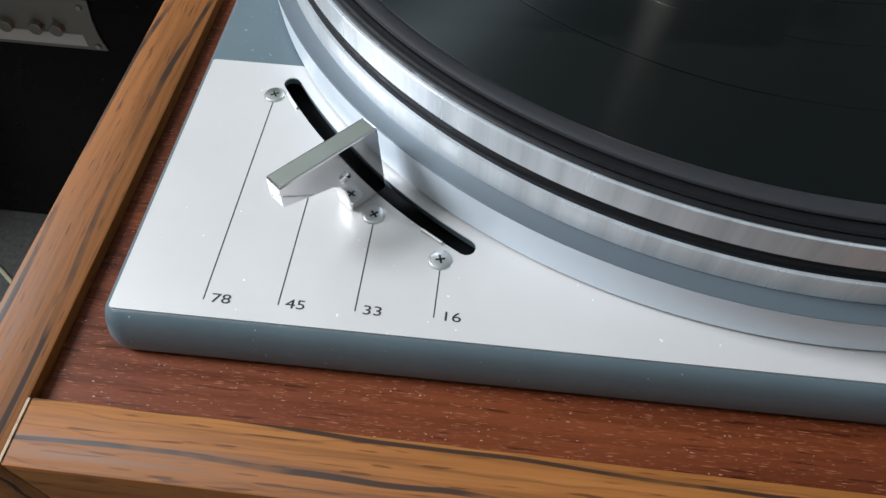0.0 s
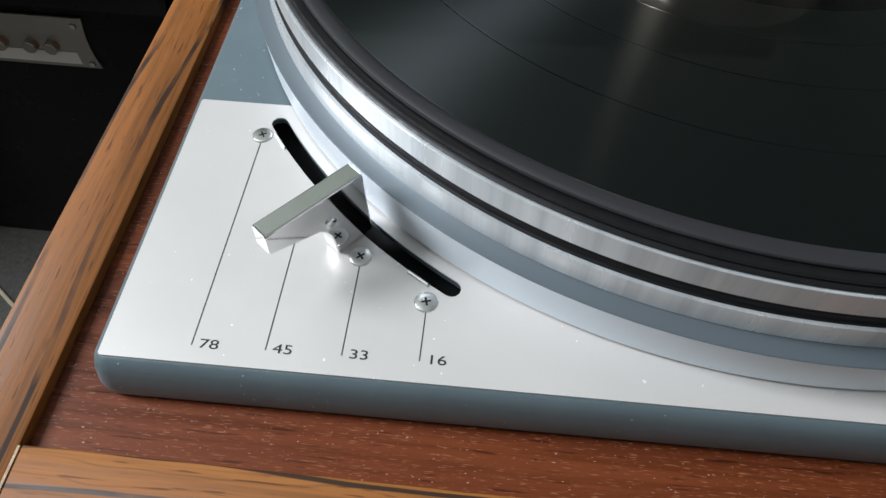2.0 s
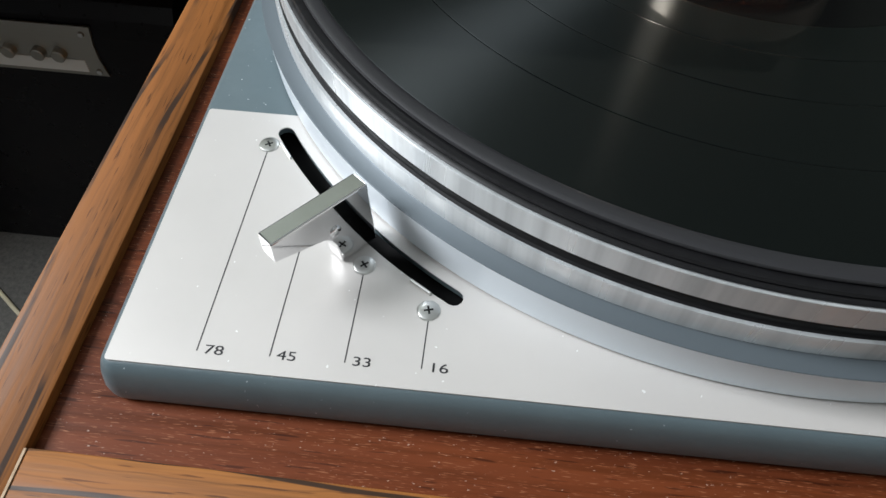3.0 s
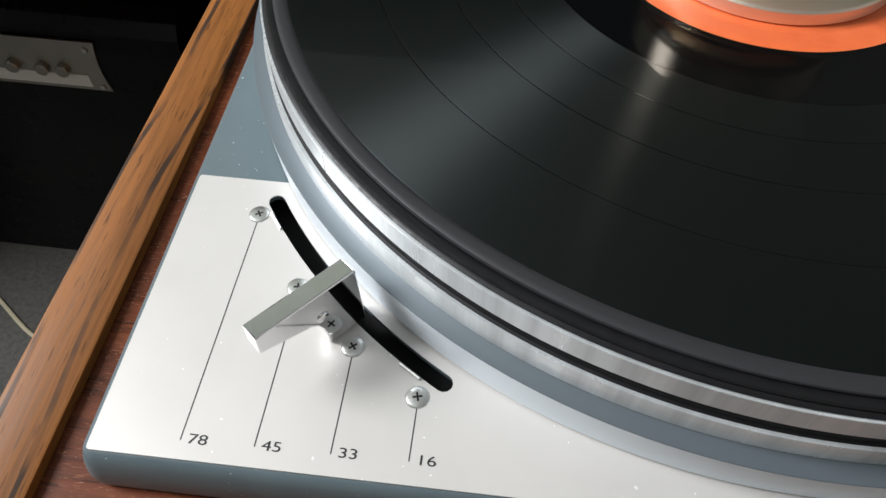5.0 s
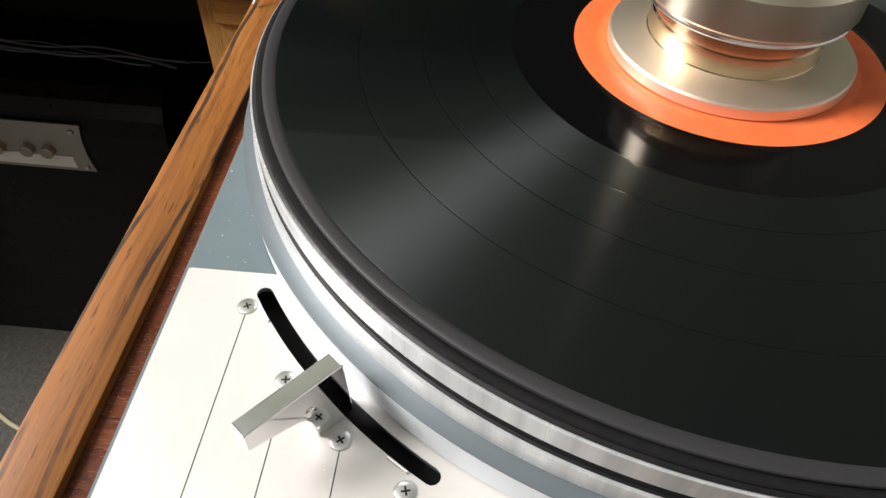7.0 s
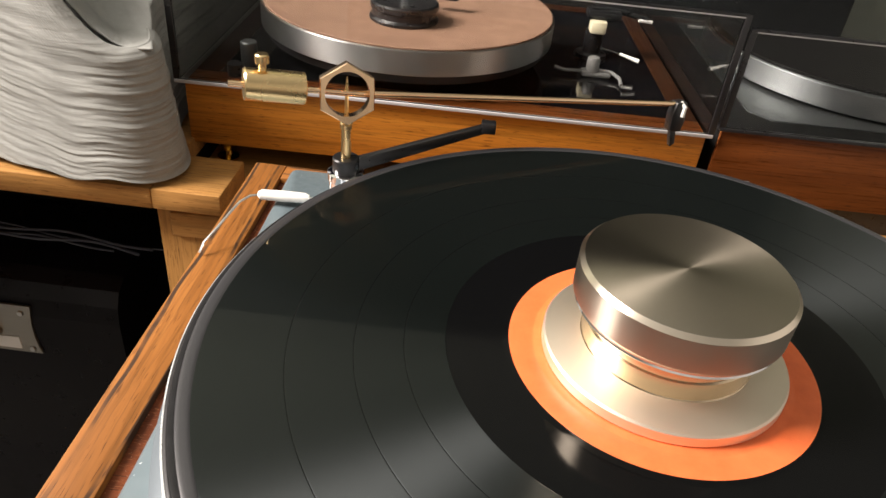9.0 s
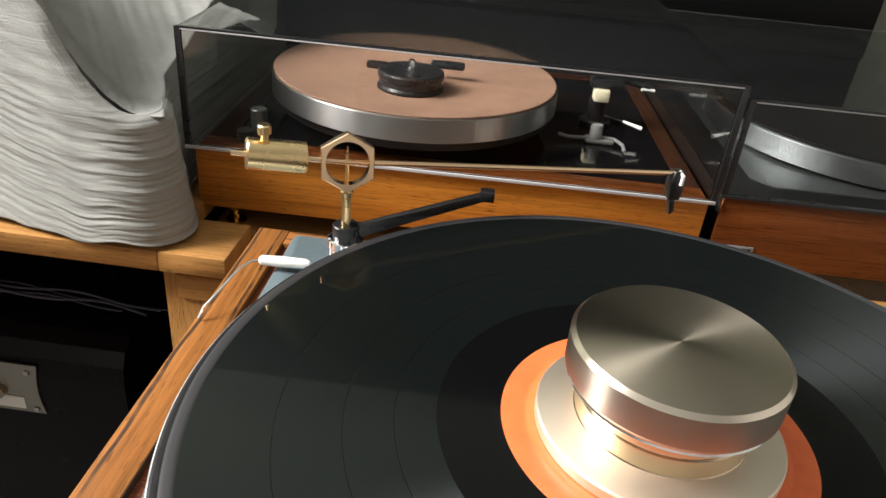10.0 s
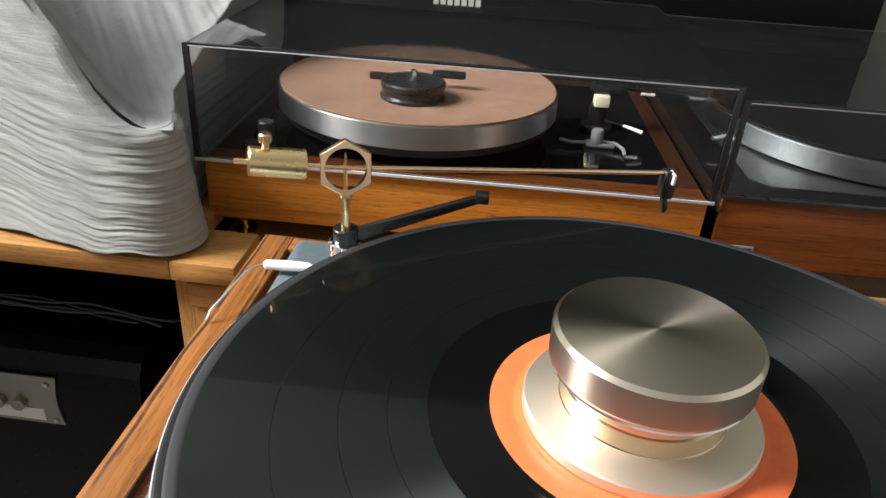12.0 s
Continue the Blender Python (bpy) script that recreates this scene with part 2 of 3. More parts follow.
m = M["plaster"] = mat("painted_plaster", (0.52, 0.54, 0.54), 0.9)
v = coords(m)
put(m, "Base Color", ramp(m, noise_tex(m, v, 6.0, 5), [(0.3, (0.5, 0.52, 0.52)), (0.7, (0.55, 0.57, 0.57))]))
bump(m, noise_tex(m, v, 250.0, 3), 0.1, 0.001)
M["dun"] = mat("pale_fill_paint", (0.2, 0.18, 0.15), 0.9)
put(M["dun"], "Base Color", ramp(M["dun"], noise_tex(M["dun"], coords(M["dun"]), 6.0, 5), [(0.3, (0.55, 0.54, 0.52)), (0.7, (0.62, 0.61, 0.59))]))
M["sage"] = mat("grey_green_paint", (0.1, 0.105, 0.085), 0.9)
put(M["sage"], "Base Color", ramp(M["sage"], noise_tex(M["sage"], coords(M["sage"]), 12.0, 5), [(0.3, (0.2, 0.22, 0.18)), (0.7, (0.25, 0.27, 0.23))]))
M["cab_dark"] = mat("dark_grey_paint", (0.014, 0.0145, 0.015), 0.6)
vary_rough(M["cab_dark"], coords(M["cab_dark"]), 30.0, 0.5, 0.7)
M["gloss_black"] = mat("black_gloss_lacquer", (0.004, 0.004, 0.005), 0.06)
M["gloss_black"].node_tree.nodes["Principled BSDF"].inputs["Specular IOR Level"].default_value = 0.75
M["tv_black"] = mat("matt_black_plastic", (0.006, 0.006, 0.006), 0.4)
M["tv_black"].node_tree.nodes["Principled BSDF"].inputs["Specular IOR Level"].default_value = 0.07
M["screen"] = mat("screen_glass", (0.003, 0.003, 0.005), 0.08)
M["screen"].node_tree.nodes["Principled BSDF"].inputs["Specular IOR Level"].default_value = 0.07
M["cab_dark"].node_tree.nodes["Principled BSDF"].inputs["Specular IOR Level"].default_value = 0.08


# ---- builders, in millimetres ----
def thing(name, x, y, z, label, category, group="", kind="", lay=None):
    """An Empty at its base; lay: shift, turn and size of the furniture group that the thing belongs to."""
    ob = new(name)
    ob.location = (x * MM, y * MM, z * MM)
    if lay:
        tx, ty, tz, turn, size = lay
        c, sn = math.cos(radians(turn)), math.sin(radians(turn))
        ob.location = ((size * (x * c - y * sn) + tx) * MM, (size * (x * sn + y * c) + ty) * MM, (size * z + tz) * MM)
        ob.rotation_euler.z = radians(turn)
        ob.scale = (size, size, size)
    ob.empty_display_size = 0.02
    return tagged(ob, label, category, group, kind)


def mesh_of(name, bm, material, smooth=True):
    bmesh.ops.recalc_face_normals(bm, faces=bm.faces)
    bmesh.ops.scale(bm, vec=(MM, MM, MM), verts=bm.verts)
    me = bpy.data.meshes.new(name)
    bm.to_mesh(me)
    bm.free()
    me.materials.append(material)
    if smooth:
        me.shade_smooth()
        me.set_sharp_from_angle(angle=radians(32))
    return me


def part(name, bm, material, parent, label="", at=None, smooth=True):
    ob = new(name, mesh_of(name, bm, material, smooth))
    ob.parent = parent
    if at:
        ob.location = tuple(c * MM for c in at)
    return tagged(ob, label)


def setting(name, bm, material, label, category, smooth=False):
    return tagged(new(name, mesh_of(name, bm, material, smooth)), label, category, "", "structure")


def box(x0, x1, y0, y1, z0, z1, bevel=0.0, seg=2, bm=None):
    own = bm is None
    b = bmesh.new()
    bmesh.ops.create_cube(b, size=1.0)
    for vtx in b.verts:
        vtx.co = (x0 + (vtx.co.x + 0.5) * (x1 - x0), y0 + (vtx.co.y + 0.5) * (y1 - y0), z0 + (vtx.co.z + 0.5) * (z1 - z0))
    if bevel:
        bmesh.ops.bevel(b, geom=b.edges[:], offset=bevel, segments=seg, profile=0.5, affect="EDGES")
    if own:
        return b
    me = bpy.data.meshes.new("tmp")
    b.to_mesh(me)
    b.free()
    bm.from_mesh(me)
    bpy.data.meshes.remove(me)
    return bm


def lathe(profile, seg=96, bm=None, cx=0.0, cy=0.0, a0=0.0, a1=360.0):
    """Turns a profile of (radius, height) round a vertical axis; a radius of 0 closes it."""
    bm = bm or bmesh.new()
    full = abs(a1 - a0) >= 359.9
    n = seg if full else seg + 1
    rings = []
    for r, z in profile:
        if r <= 1e-6:
            rings.append([bm.verts.new((cx, cy, z))])
        else:
            rings.append([bm.verts.new((cx + r * math.cos(radians(a0 + (a1 - a0) * i / seg)), cy + r * math.sin(radians(a0 + (a1 - a0) * i / seg)), z)) for i in range(n)])
    for p, q in zip(rings, rings[1:]):
        for i in range(seg):
            j = (i + 1) % n
            if len(p) == 1 and len(q) == 1:
                continue
            if len(p) == 1:
                bm.faces.new((p[0], q[i], q[j]))
            elif len(q) == 1:
                bm.faces.new((p[i], p[j], q[0]))
            else:
                bm.faces.new((p[i], p[j], q[j], q[i]))
    return bm


def tube(points, radius, seg=10, bm=None):
    """A round bar along points; radius may be one number or one for each point."""
    bm = bm or bmesh.new()
    pts = [Vector(p) for p in points]
    rad = radius if isinstance(radius, (list, tuple)) else [radius] * len(pts)
    rings, side = [], None
    for i, p in enumerate(pts):
        d = (pts[min(i + 1, len(pts) - 1)] - pts[max(i - 1, 0)]).normalized()
        if side is None:
            side = d.orthogonal().normalized()
        side = (side - d * side.dot(d)).normalized()
        up = d.cross(side)
        rings.append([bm.verts.new(p + rad[i] * (math.cos(a) * side + math.sin(a) * up)) for a in (2 * math.pi * k / seg for k in range(seg))])
    for p, q in zip(rings, rings[1:]):
        for i in range(seg):
            bm.faces.new((p[i], p[(i + 1) % seg], q[(i + 1) % seg], q[i]))
    bm.faces.new(rings[0][::-1])
    bm.faces.new(rings[-1])
    return bm


def prism(outline, lo, hi, frame3=None, bevel=0.0, seg=2):
    """Pushes an outline (u, v) from lo to hi; frame3 gives the axes of u, v and the push."""
    o, u, w, n = frame3 or (Vector((0, 0, 0)), Vector((1, 0, 0)), Vector((0, 1, 0)), Vector((0, 0, 1)))
    bm = bmesh.new()
    a = [bm.verts.new(o + u * p + w * q + n * lo) for p, q in outline]
    b = [bm.verts.new(o + u * p + w * q + n * hi) for p, q in outline]
    bm.faces.new(a[::-1])
    bm.faces.new(b)
    for i in range(len(a)):
        j = (i + 1) % len(a)
        bm.faces.new((a[i], a[j], b[j], b[i]))
    if bevel:
        bmesh.ops.recalc_face_normals(bm, faces=bm.faces)
        bmesh.ops.bevel(bm, geom=bm.edges[:], offset=bevel, segments=seg, profile=0.5, affect="EDGES")
    return bm


def sheet_with_holes(outer, holes, z0, z1):
    """A flat plate between z0 and z1 with openings right through it."""
    bm = bmesh.new()
    loops = []
    for loop in [outer] + holes:
        vs = [bm.verts.new((x, y, z1)) for x, y in loop]
        es = [bm.edges.new((vs[i], vs[(i + 1) % len(vs)])) for i in range(len(vs))]
        loops.append((vs, es))
    bmesh.ops.triangle_fill(bm, use_beauty=True, use_dissolve=False, edges=[e for _, es in loops for e in es], normal=(0, 0, 1))
    for vs, _ in loops:
        low = [bm.verts.new((w.co.x, w.co.y, z0)) for w in vs]
        for i in range(len(vs)):
            j = (i + 1) % len(vs)
            bm.faces.new((vs[i], vs[j], low[j], low[i]))
    return bm


def rounded_rect(x0, x1, y0, y1, r, n=6):
    out = []
    for cx, cy, a in ((x1 - r, y1 - r, 0), (x0 + r, y1 - r, 90), (x0 + r, y0 + r, 180), (x1 - r, y0 + r, 270)):
        out += [(cx + r * math.cos(radians(a + 90 * i / n)), cy + r * math.sin(radians(a + 90 * i / n))) for i in range(n + 1)]
    return out


def lofted(layers):
    """Joins outlines of equal count, each at its height, into one closed body."""
    bm = bmesh.new()
    rings = [[bm.verts.new((x, y, z)) for x, y in pts] for pts, z in layers]
    for p, q in zip(rings, rings[1:]):
        for i in range(len(p)):
            j = (i + 1) % len(p)
            bm.faces.new((p[i], p[j], q[j], q[i]))
    bm.faces.new(rings[0][::-1])
    bm.faces.new(rings[-1])
    return bm


def arc(r, a0, a1, n):
    return [(r * math.cos(radians(a0 + (a1 - a0) * i / n)), r * math.sin(radians(a0 + (a1 - a0) * i / n))) for i in range(n + 1)]


def lettering(text, size, stretch):
    """Flat printed characters in the built-in font, as a mesh."""
    cu = bpy.data.curves.new("print", "FONT")
    cu.body, cu.size, cu.extrude = text, size * MM, 0.00004
    tmp = new("print_tmp", cu)
    bpy.context.view_layer.update()
    me = bpy.data.meshes.new_from_object(tmp.evaluated_get(bpy.context.evaluated_depsgraph_get()))
    bpy.data.objects.remove(tmp)
    for vtx in me.vertices:
        vtx.co.x *= stretch
    me.materials.clear()
    me.materials.append(M["ink"])
    return me


# ---- the room ----
GROUND = -950.0
REAR = (9.7, 22.6, 1.85, 1.8, 0.963)       # table and the two turntables on it
SIDE = (-3.1, 25.6, -7.84, 0.0, 0.948)     # cabinet
DEEP = (19.7, 109.8, -87.0, 0.0, 1.327)    # amplifier inside it
CLOTH = (-3.6, 13.6, -4.9, -0.5, 0.985)
BACK = (8.3, 44.8, -3.15, 1.1, 0.955)      # television and its cabinet
FLOOR, FLOOR_SIDE, FLOOR_REAR, FLOOR_BACK = [(GROUND - g[2]) / g[4] for g in (DEEP, SIDE, REAR, BACK)]
X0, X1, Y0, Y1, CEIL = -1600.0, 1900.0, -2300.0, 835.0, 1750.0
setting("floor", box(X0 - 100, X1 + 100, Y0 - 100, Y1 + 100, GROUND - 60, GROUND), M["carpet"], "grey short-pile carpet floor of the room", "floor")
setting("ceiling", box(X0 - 100, X1 + 100, Y0 - 100, Y1 + 100, CEIL, CEIL + 80), M["plaster"], "plain pale painted ceiling", "ceiling")
setting("wall_north", box(X0, X1, Y1, Y1 + 100, GROUND, CEIL), M["sage"], "grey-green painted wall behind the television", "wall")
setting("wall_south", box(X0, X1, Y0 - 100, Y0, GROUND, CEIL), M["dun"], "unseen plain wall, pale to throw light forward", "wall")
setting("wall_east", box(X1, X1 + 100, Y0 - 100, Y1 + 100, GROUND, CEIL), M["dun"], "unseen plain wall, pale to throw light forward", "wall")
# west wall with the window that lights the room
WY0, WY1, WZ0, WZ1 = -430.0, 230.0, 720.0, 1630.0
bmw = box(X0 - 100, X0, Y0 - 100, WY0, GROUND, CEIL)
box(X0 - 100, X0, WY1, Y1 + 100, GROUND, CEIL, bm=bmw)
box(X0 - 100, X0, WY0, WY1, GROUND, WZ0, bm=bmw)
box(X0 - 100, X0, WY0, WY1, WZ1, CEIL, bm=bmw)
setting("wall_west", bmw, M["plaster"], "pale painted wall with a window opening", "wall")

# ---- turntable in front ----
deck = thing("turntable", 0, 0, -130, "wooden turntable with blue-grey chassis and polished platter", "turntable")
Z = 130.0   # deck plate above the base


def dz(bm):
    bmesh.ops.translate(bm, vec=(0, 0, Z), verts=bm.verts)
    return bm


RX0, RX1, RY0, RY1 = -191.0, 191.0, -200.5, 178.0
IX0, IX1, IY0, IY1 = -173.5, 173.5, -185.3, 163.0
RT = -10.8
part("side_rail", dz(box(RX0, IX0, RY0, RY1, -130, RT, 0.7)), M["zebra_y"], deck, "striped teak veneer side")
part("side_rail", dz(box(IX1, RX1, RY0, RY1, -130, RT, 0.7)), M["zebra_y"], deck, "striped teak veneer side")
part("front_rail", dz(box(IX0 + 0.15, IX1 - 0.15, RY0, IY0, -130, RT - 0.15, 0.7)), M["zebra_x"], deck, "striped teak veneer front")
part("back_rail", dz(box(IX0 + 0.15, IX1 - 0.15, IY1, RY1, -130, RT - 0.15, 0.7)), M["zebra_x"], deck, "striped teak veneer back")
for x in (IX0, IX1):
    part("veneer_edge", dz(box(x - 0.3, x + 0.3, RY0 + 0.6, IY0 - 0.4, -20.0, RT + 0.06)), M["pale_veneer"], deck, "pale raw veneer edge", smooth=False)
part("inner_board", dz(box(IX0 + 0.1, IX1 - 0.1, IY0 + 0.1, IY1 - 0.1, -38, -14.0)), M["mahogany"], deck, "dusty red mahogany board")

# chassis with rolled edges, open under the slot
CX0, CX1, CY0, CY1 = -163.2, 163.2, -170.4, 160.0


def askew(pts):
    """Turns an outline by two thirds of a degree about the control corner."""
    c, sn = math.cos(radians(0.65)), math.sin(radians(0.65))
    return [(-115 + (x + 115) * c - (y + 125) * sn, -125 + (x + 115) * sn + (y + 125) * c) for x, y in pts]


def slot_outline(r, half, a0, a1, n=14):
    c0 = (r * math.cos(radians(a0)), r * math.sin(radians(a0)))
    c1 = (r * math.cos(radians(a1)), r * math.sin(radians(a1)))
    out = arc(r + half, a0, a1, n)
    out += [(c1[0] + half * math.cos(radians(a1 + 180 * i / 6)), c1[1] + half * math.sin(radians(a1 + 180 * i / 6))) for i in range(1, 6)]
    out += arc(r - half, a1, a0, n)
    out += [(c0[0] + half * math.cos(radians(a0 + 180 + 180 * i / 6)), c0[1] + half * math.sin(radians(a0 + 180 + 180 * i / 6))) for i in range(1, 6)]
    return out


SLOT_R, SLOT_W, SA, SB = 163.8, 2.3, -145.8, -120.2
bmc = bmesh.new()
lay = [(3.5, -14.0), (1.0, -13.4), (-0.1, -12.4), (-0.3, -9.6), (0.3, -6.2), (0.8, -4.4), (1.4, -2.8), (2.1, -1.6), (2.9, -0.8), (3.6, -0.45)]
rings = []
for inset, z in lay:
    pts = askew(rounded_rect(CX0 + inset, CX1 - inset, CY0 + inset, CY1 - inset, 6.0 - inset, 6))
    rings.append([bmc.verts.new((x, y, z)) for x, y in pts])
for p, q in zip(rings, rings[1:]):
    for i in range(len(p)):
        j = (i + 1) % len(p)
        bmc.faces.new((p[i], p[j], q[j], q[i]))
hole = [bmc.verts.new((x, y, -0.45)) for x, y in slot_outline(SLOT_R, SLOT_W + 0.5, SA - 0.2, SB + 0.2)]
low = [bmc.verts.new((w.co.x, w.co.y, -3.0)) for w in hole]
edges = []
for loop in (rings[-1], hole):
    for i in range(len(loop)):
        e = bmc.edges.get((loop[i], loop[(i + 1) % len(loop)])) or bmc.edges.new((loop[i], loop[(i + 1) % len(loop)]))
        edges.append(e)
bmesh.ops.triangle_fill(bmc, use_beauty=True, use_dissolve=False, edges=edges, normal=(0, 0, 1))
for i in range(len(hole)):
    j = (i + 1) % len(hole)
    bmc.faces.new((hole[i], hole[j], low[j], low[i]))
part("chassis", dz(bmc), M["enamel"], deck, "glossy blue-grey enamelled chassis")
part("slot_floor", dz(box(-145, -72, -152, -84, -10.0, -8.0)), M["cavity_shade"], deck, "black sheet for the shade under the slot")

# aluminium control plate with the speed slot
pl = part("control_plate", dz(sheet_with_holes(askew(rounded_rect(-159.5, 159.5, -166.8, -84.5, 0.8, 3)), [slot_outline(SLOT_R, SLOT_W, SA, SB)], -0.42, 0.0)), M["plate"], deck, "satin aluminium speed plate", smooth=False)
for text, x, ytop in (("78", -139.0, -99.9), ("45", -122.3, -122.0), ("33", -105.2, -137.6), ("16", -87.8, -148.5)):
    part("scale_line", dz(box(x - 0.13, x + 0.13, -162.8 + 0.03 * (x + 139.0), ytop, 0.0, 0.05)), M["ink"], pl, "thin black line", smooth=False)
    ob = new("number", lettering(text, 3.3, 1.42))
    ob.parent = pl
    ob.location = ((x + 1.5) * MM, (-163.3 + 0.03 * (x + 139.0)) * MM, (Z + 0.03) * MM)
    tagged(ob, "printed black number " + text)


def screw(x, y, turn, label="plated cross-head screw", r=2.7):
    h = part("screw", dz(lathe([(r + 0.25, 0.0), (r + 0.2, 0.06), (r, 0.06), (r * 0.97, 0.22), (r * 0.9, 0.3), (r * 0.4, 0.4), (0, 0.4)], 28, cx=0, cy=0)), M["zinc"], pl, label)
    h.location = (x * MM, y * MM, 0)
    b = bmesh.new()
    for a in (0, 90):
        c, s = math.cos(radians(a + turn)), math.sin(radians(a + turn))
        prof = [(-1.15, -0.26), (1.15, -0.26), (1.15, 0.26), (-1.15, 0.26)]
        q = prism([(u * c - w * s, u * s + w * c) for u, w in prof], 0.2, 0.43 + 0.01 * (a > 0))
        me = bpy.data.meshes.new("tmp")
        q.to_mesh(me)
        q.free()
        b.from_mesh(me)
        bpy.data.meshes.remove(me)
    part("cross_recess", dz(b), M["cavity_shade"], h, smooth=False)


screw(-139.1, -97.2, 30)
screw(-122.7, -119.6, 10)
screw(-105.4, -134.8, 40)
screw(-88.0, -145.9, 15)
# small bent spring ends beside the slot
for a in (-143.4, -123.0):
    c = Vector((math.cos(radians(a)), math.sin(radians(a)), 0))
    t2 = Vector((-c.y, c.x, 0))
    o = c * 166.6
    part("spring_clip", dz(tube([o - t2 * 3.2 + Vector((0, 0, -1)), o - t2 * 3.0 + Vector((0, 0, 0.5)), o + t2 * 3.0 + Vector((0, 0, 0.5)), o + t2 * 3.2 + Vector((0, 0, -1))], 0.42, 8)), M["zinc"], pl, "bright wire clip")

# platter: flared skirt, rim with a black groove
platter = part("platter", dz(lathe([(140, 0.6), (158.0, 0.6), (158.5, 1.0), (159.55, 12.4), (159.6, 12.75)], 256)), M["skirt"], deck, "bright turned aluminium platter")
part("ledge", dz(lathe([(159.6, 12.75), (159.4, 12.95), (155.4, 13.6), (155.0, 13.9)], 256)), M["skirt_shaded"], platter, "blue-grey ledge, dark reflection put into its colour")
part("lower_rim", dz(lathe([(155.0, 13.9), (155.2, 14.1), (155.3, 20.2), (155.2, 20.4), (152.6, 20.4)], 256)), M["rim"], platter, "polished rim")
part("rim_groove", dz(lathe([(154.3, 20.42), (153.5, 20.7), (153.3, 22.0), (153.7, 22.4), (153.4, 22.8), (153.4, 24.0)], 256)), M["black_rubber"], platter, "black band round the rim")
part("upper_rim", dz(lathe([(152.6, 24.0), (154.1, 24.0), (154.3, 24.2), (154.4, 30.6), (154.25, 30.8), (100, 30.8)], 256)), M["rim"], platter, "polished rim")
part("platter_mat", dz(lathe([(100, 30.8), (153.4, 30.82), (153.8, 31.2), (153.2, 31.7), (152.6, 31.8), (152.8, 32.3), (152.4, 32.9), (150.0, 33.1), (149.0, 32.6), (100, 32.6)], 256)), M["black_rubber"], platter, "ribbed black rubber mat")

# record
rec = thing("record", 0, 0, 33.0, "black vinyl long-playing record with orange label", "record")
prof = [(4, 0.2), (150.0, 0.2), (150.5, 0.45), (150.5, 0.9), (150.3, 1.25), (149.8, 1.45), (149.0, 1.55), (147.6, 1.55), (146.8, 1.45), (146.4, 1.28)]
part("rim", lathe(prof, 256), M["vinyl_lip"], rec, "smooth raised vinyl edge")
edges_r = [146.4, 120.6, 99.9, 84.0, 70.5]
for a, b in zip(edges_r, edges_r[1:]):
    part("track_band", lathe([(a, 1.28), (a - 0.2, 1.32), (a - 0.4, 1.32), (b + 0.65, 1.32), (b + 0.45, 1.32), (b + 0.25, 1.295)], 256), M["vinyl"], rec, "finely grooved band")
    part("track_gap", lathe([(b + 0.25, 1.295), (b + 0.1, 1.29), (b, 1.28)], 256), M["vinyl_smooth"], rec, "smooth spiral gap")
part("lead_out", lathe([(70.5, 1.28), (70.3, 1.28), (52.4, 1.28), (52.0, 1.28), (50.6, 1.45), (50.0, 1.5)], 192), M["vinyl_smooth"], rec, "smooth glossy lead-out ring")
part("label", lathe([(50.0, 1.52), (43.0, 1.62), (42.6, 1.5), (41.6, 1.5), (41.2, 1.62), (4.0, 1.62)], 192), M["label"], rec, "plain orange paper label")

# record weight
wt = thing("record_weight", 0, 0, 34.65, "turned stainless steel record weight on the label", "record weight")
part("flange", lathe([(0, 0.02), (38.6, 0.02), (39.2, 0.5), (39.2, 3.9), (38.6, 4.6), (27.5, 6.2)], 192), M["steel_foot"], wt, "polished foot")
part("neck", lathe([(27.5, 6.2), (27.2, 6.6), (27.0, 12.5), (26.4, 13.0), (26.4, 13.6), (27.0, 14.0), (27.0, 18.2), (28.2, 19.6), (31.0, 21.2)], 192), M["steel_neck"], wt, "polished waist tinted with gold-brown reflections")
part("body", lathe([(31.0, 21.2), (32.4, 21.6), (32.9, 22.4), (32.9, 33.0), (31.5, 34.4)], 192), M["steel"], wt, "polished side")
part("bead", lathe([(30.8, 20.9), (31.7, 20.5), (32.0, 19.9), (31.6, 19.4), (30.6, 19.3)], 192), M["chrome"], wt, "bright bead under the body")
part("top_face", lathe([(31.5, 34.4), (31.0, 34.55), (0.8, 34.75), (0, 34.75)], 192), M["steel_top"], wt, "brushed steel top, darkened for its shading")

# speed lever
lv = thing("speed_lever", 0, 0, 0, "bright chrome speed lever standing in the slot", "lever")
tip, dirn = Vector((-124.1, -145.8, 0)), Vector((0.642, 0.767, 0))
side = Vector((0.767, -0.642, 0))
outline = [(0, 16.2), (0, 22.6), (26.8, 21.9), (28.2, 0.4), (17.0, 0.4), (16.6, 4.8), (15.9, 8.2), (14.8, 10.6), (13.0, 12.2), (9.8, 13.2)]
part("handle", prism(outline, -1.9, 3.0, (tip, dirn, Vector((0, 0, 1)), side), 0.42, 3), M["chrome"], lv, "mirror-bright bent handle", smooth=False)
bo = tip + dirn * 16.4 + Vector((0, 0, 13.4))
part("boss", tube([bo + side * 2.9, bo + side * 3.3, bo + side * 3.6], [1.6, 1.5, 1.0], 20), M["chrome"], lv, "small round rivet head")
part("stem", tube([tip + dirn * 24.8 + Vector((0, 0, 0.5)), tip + dirn * 24.8 + Vector((0, 0, -7.9))], 1.5, 12), M["zinc"], lv)

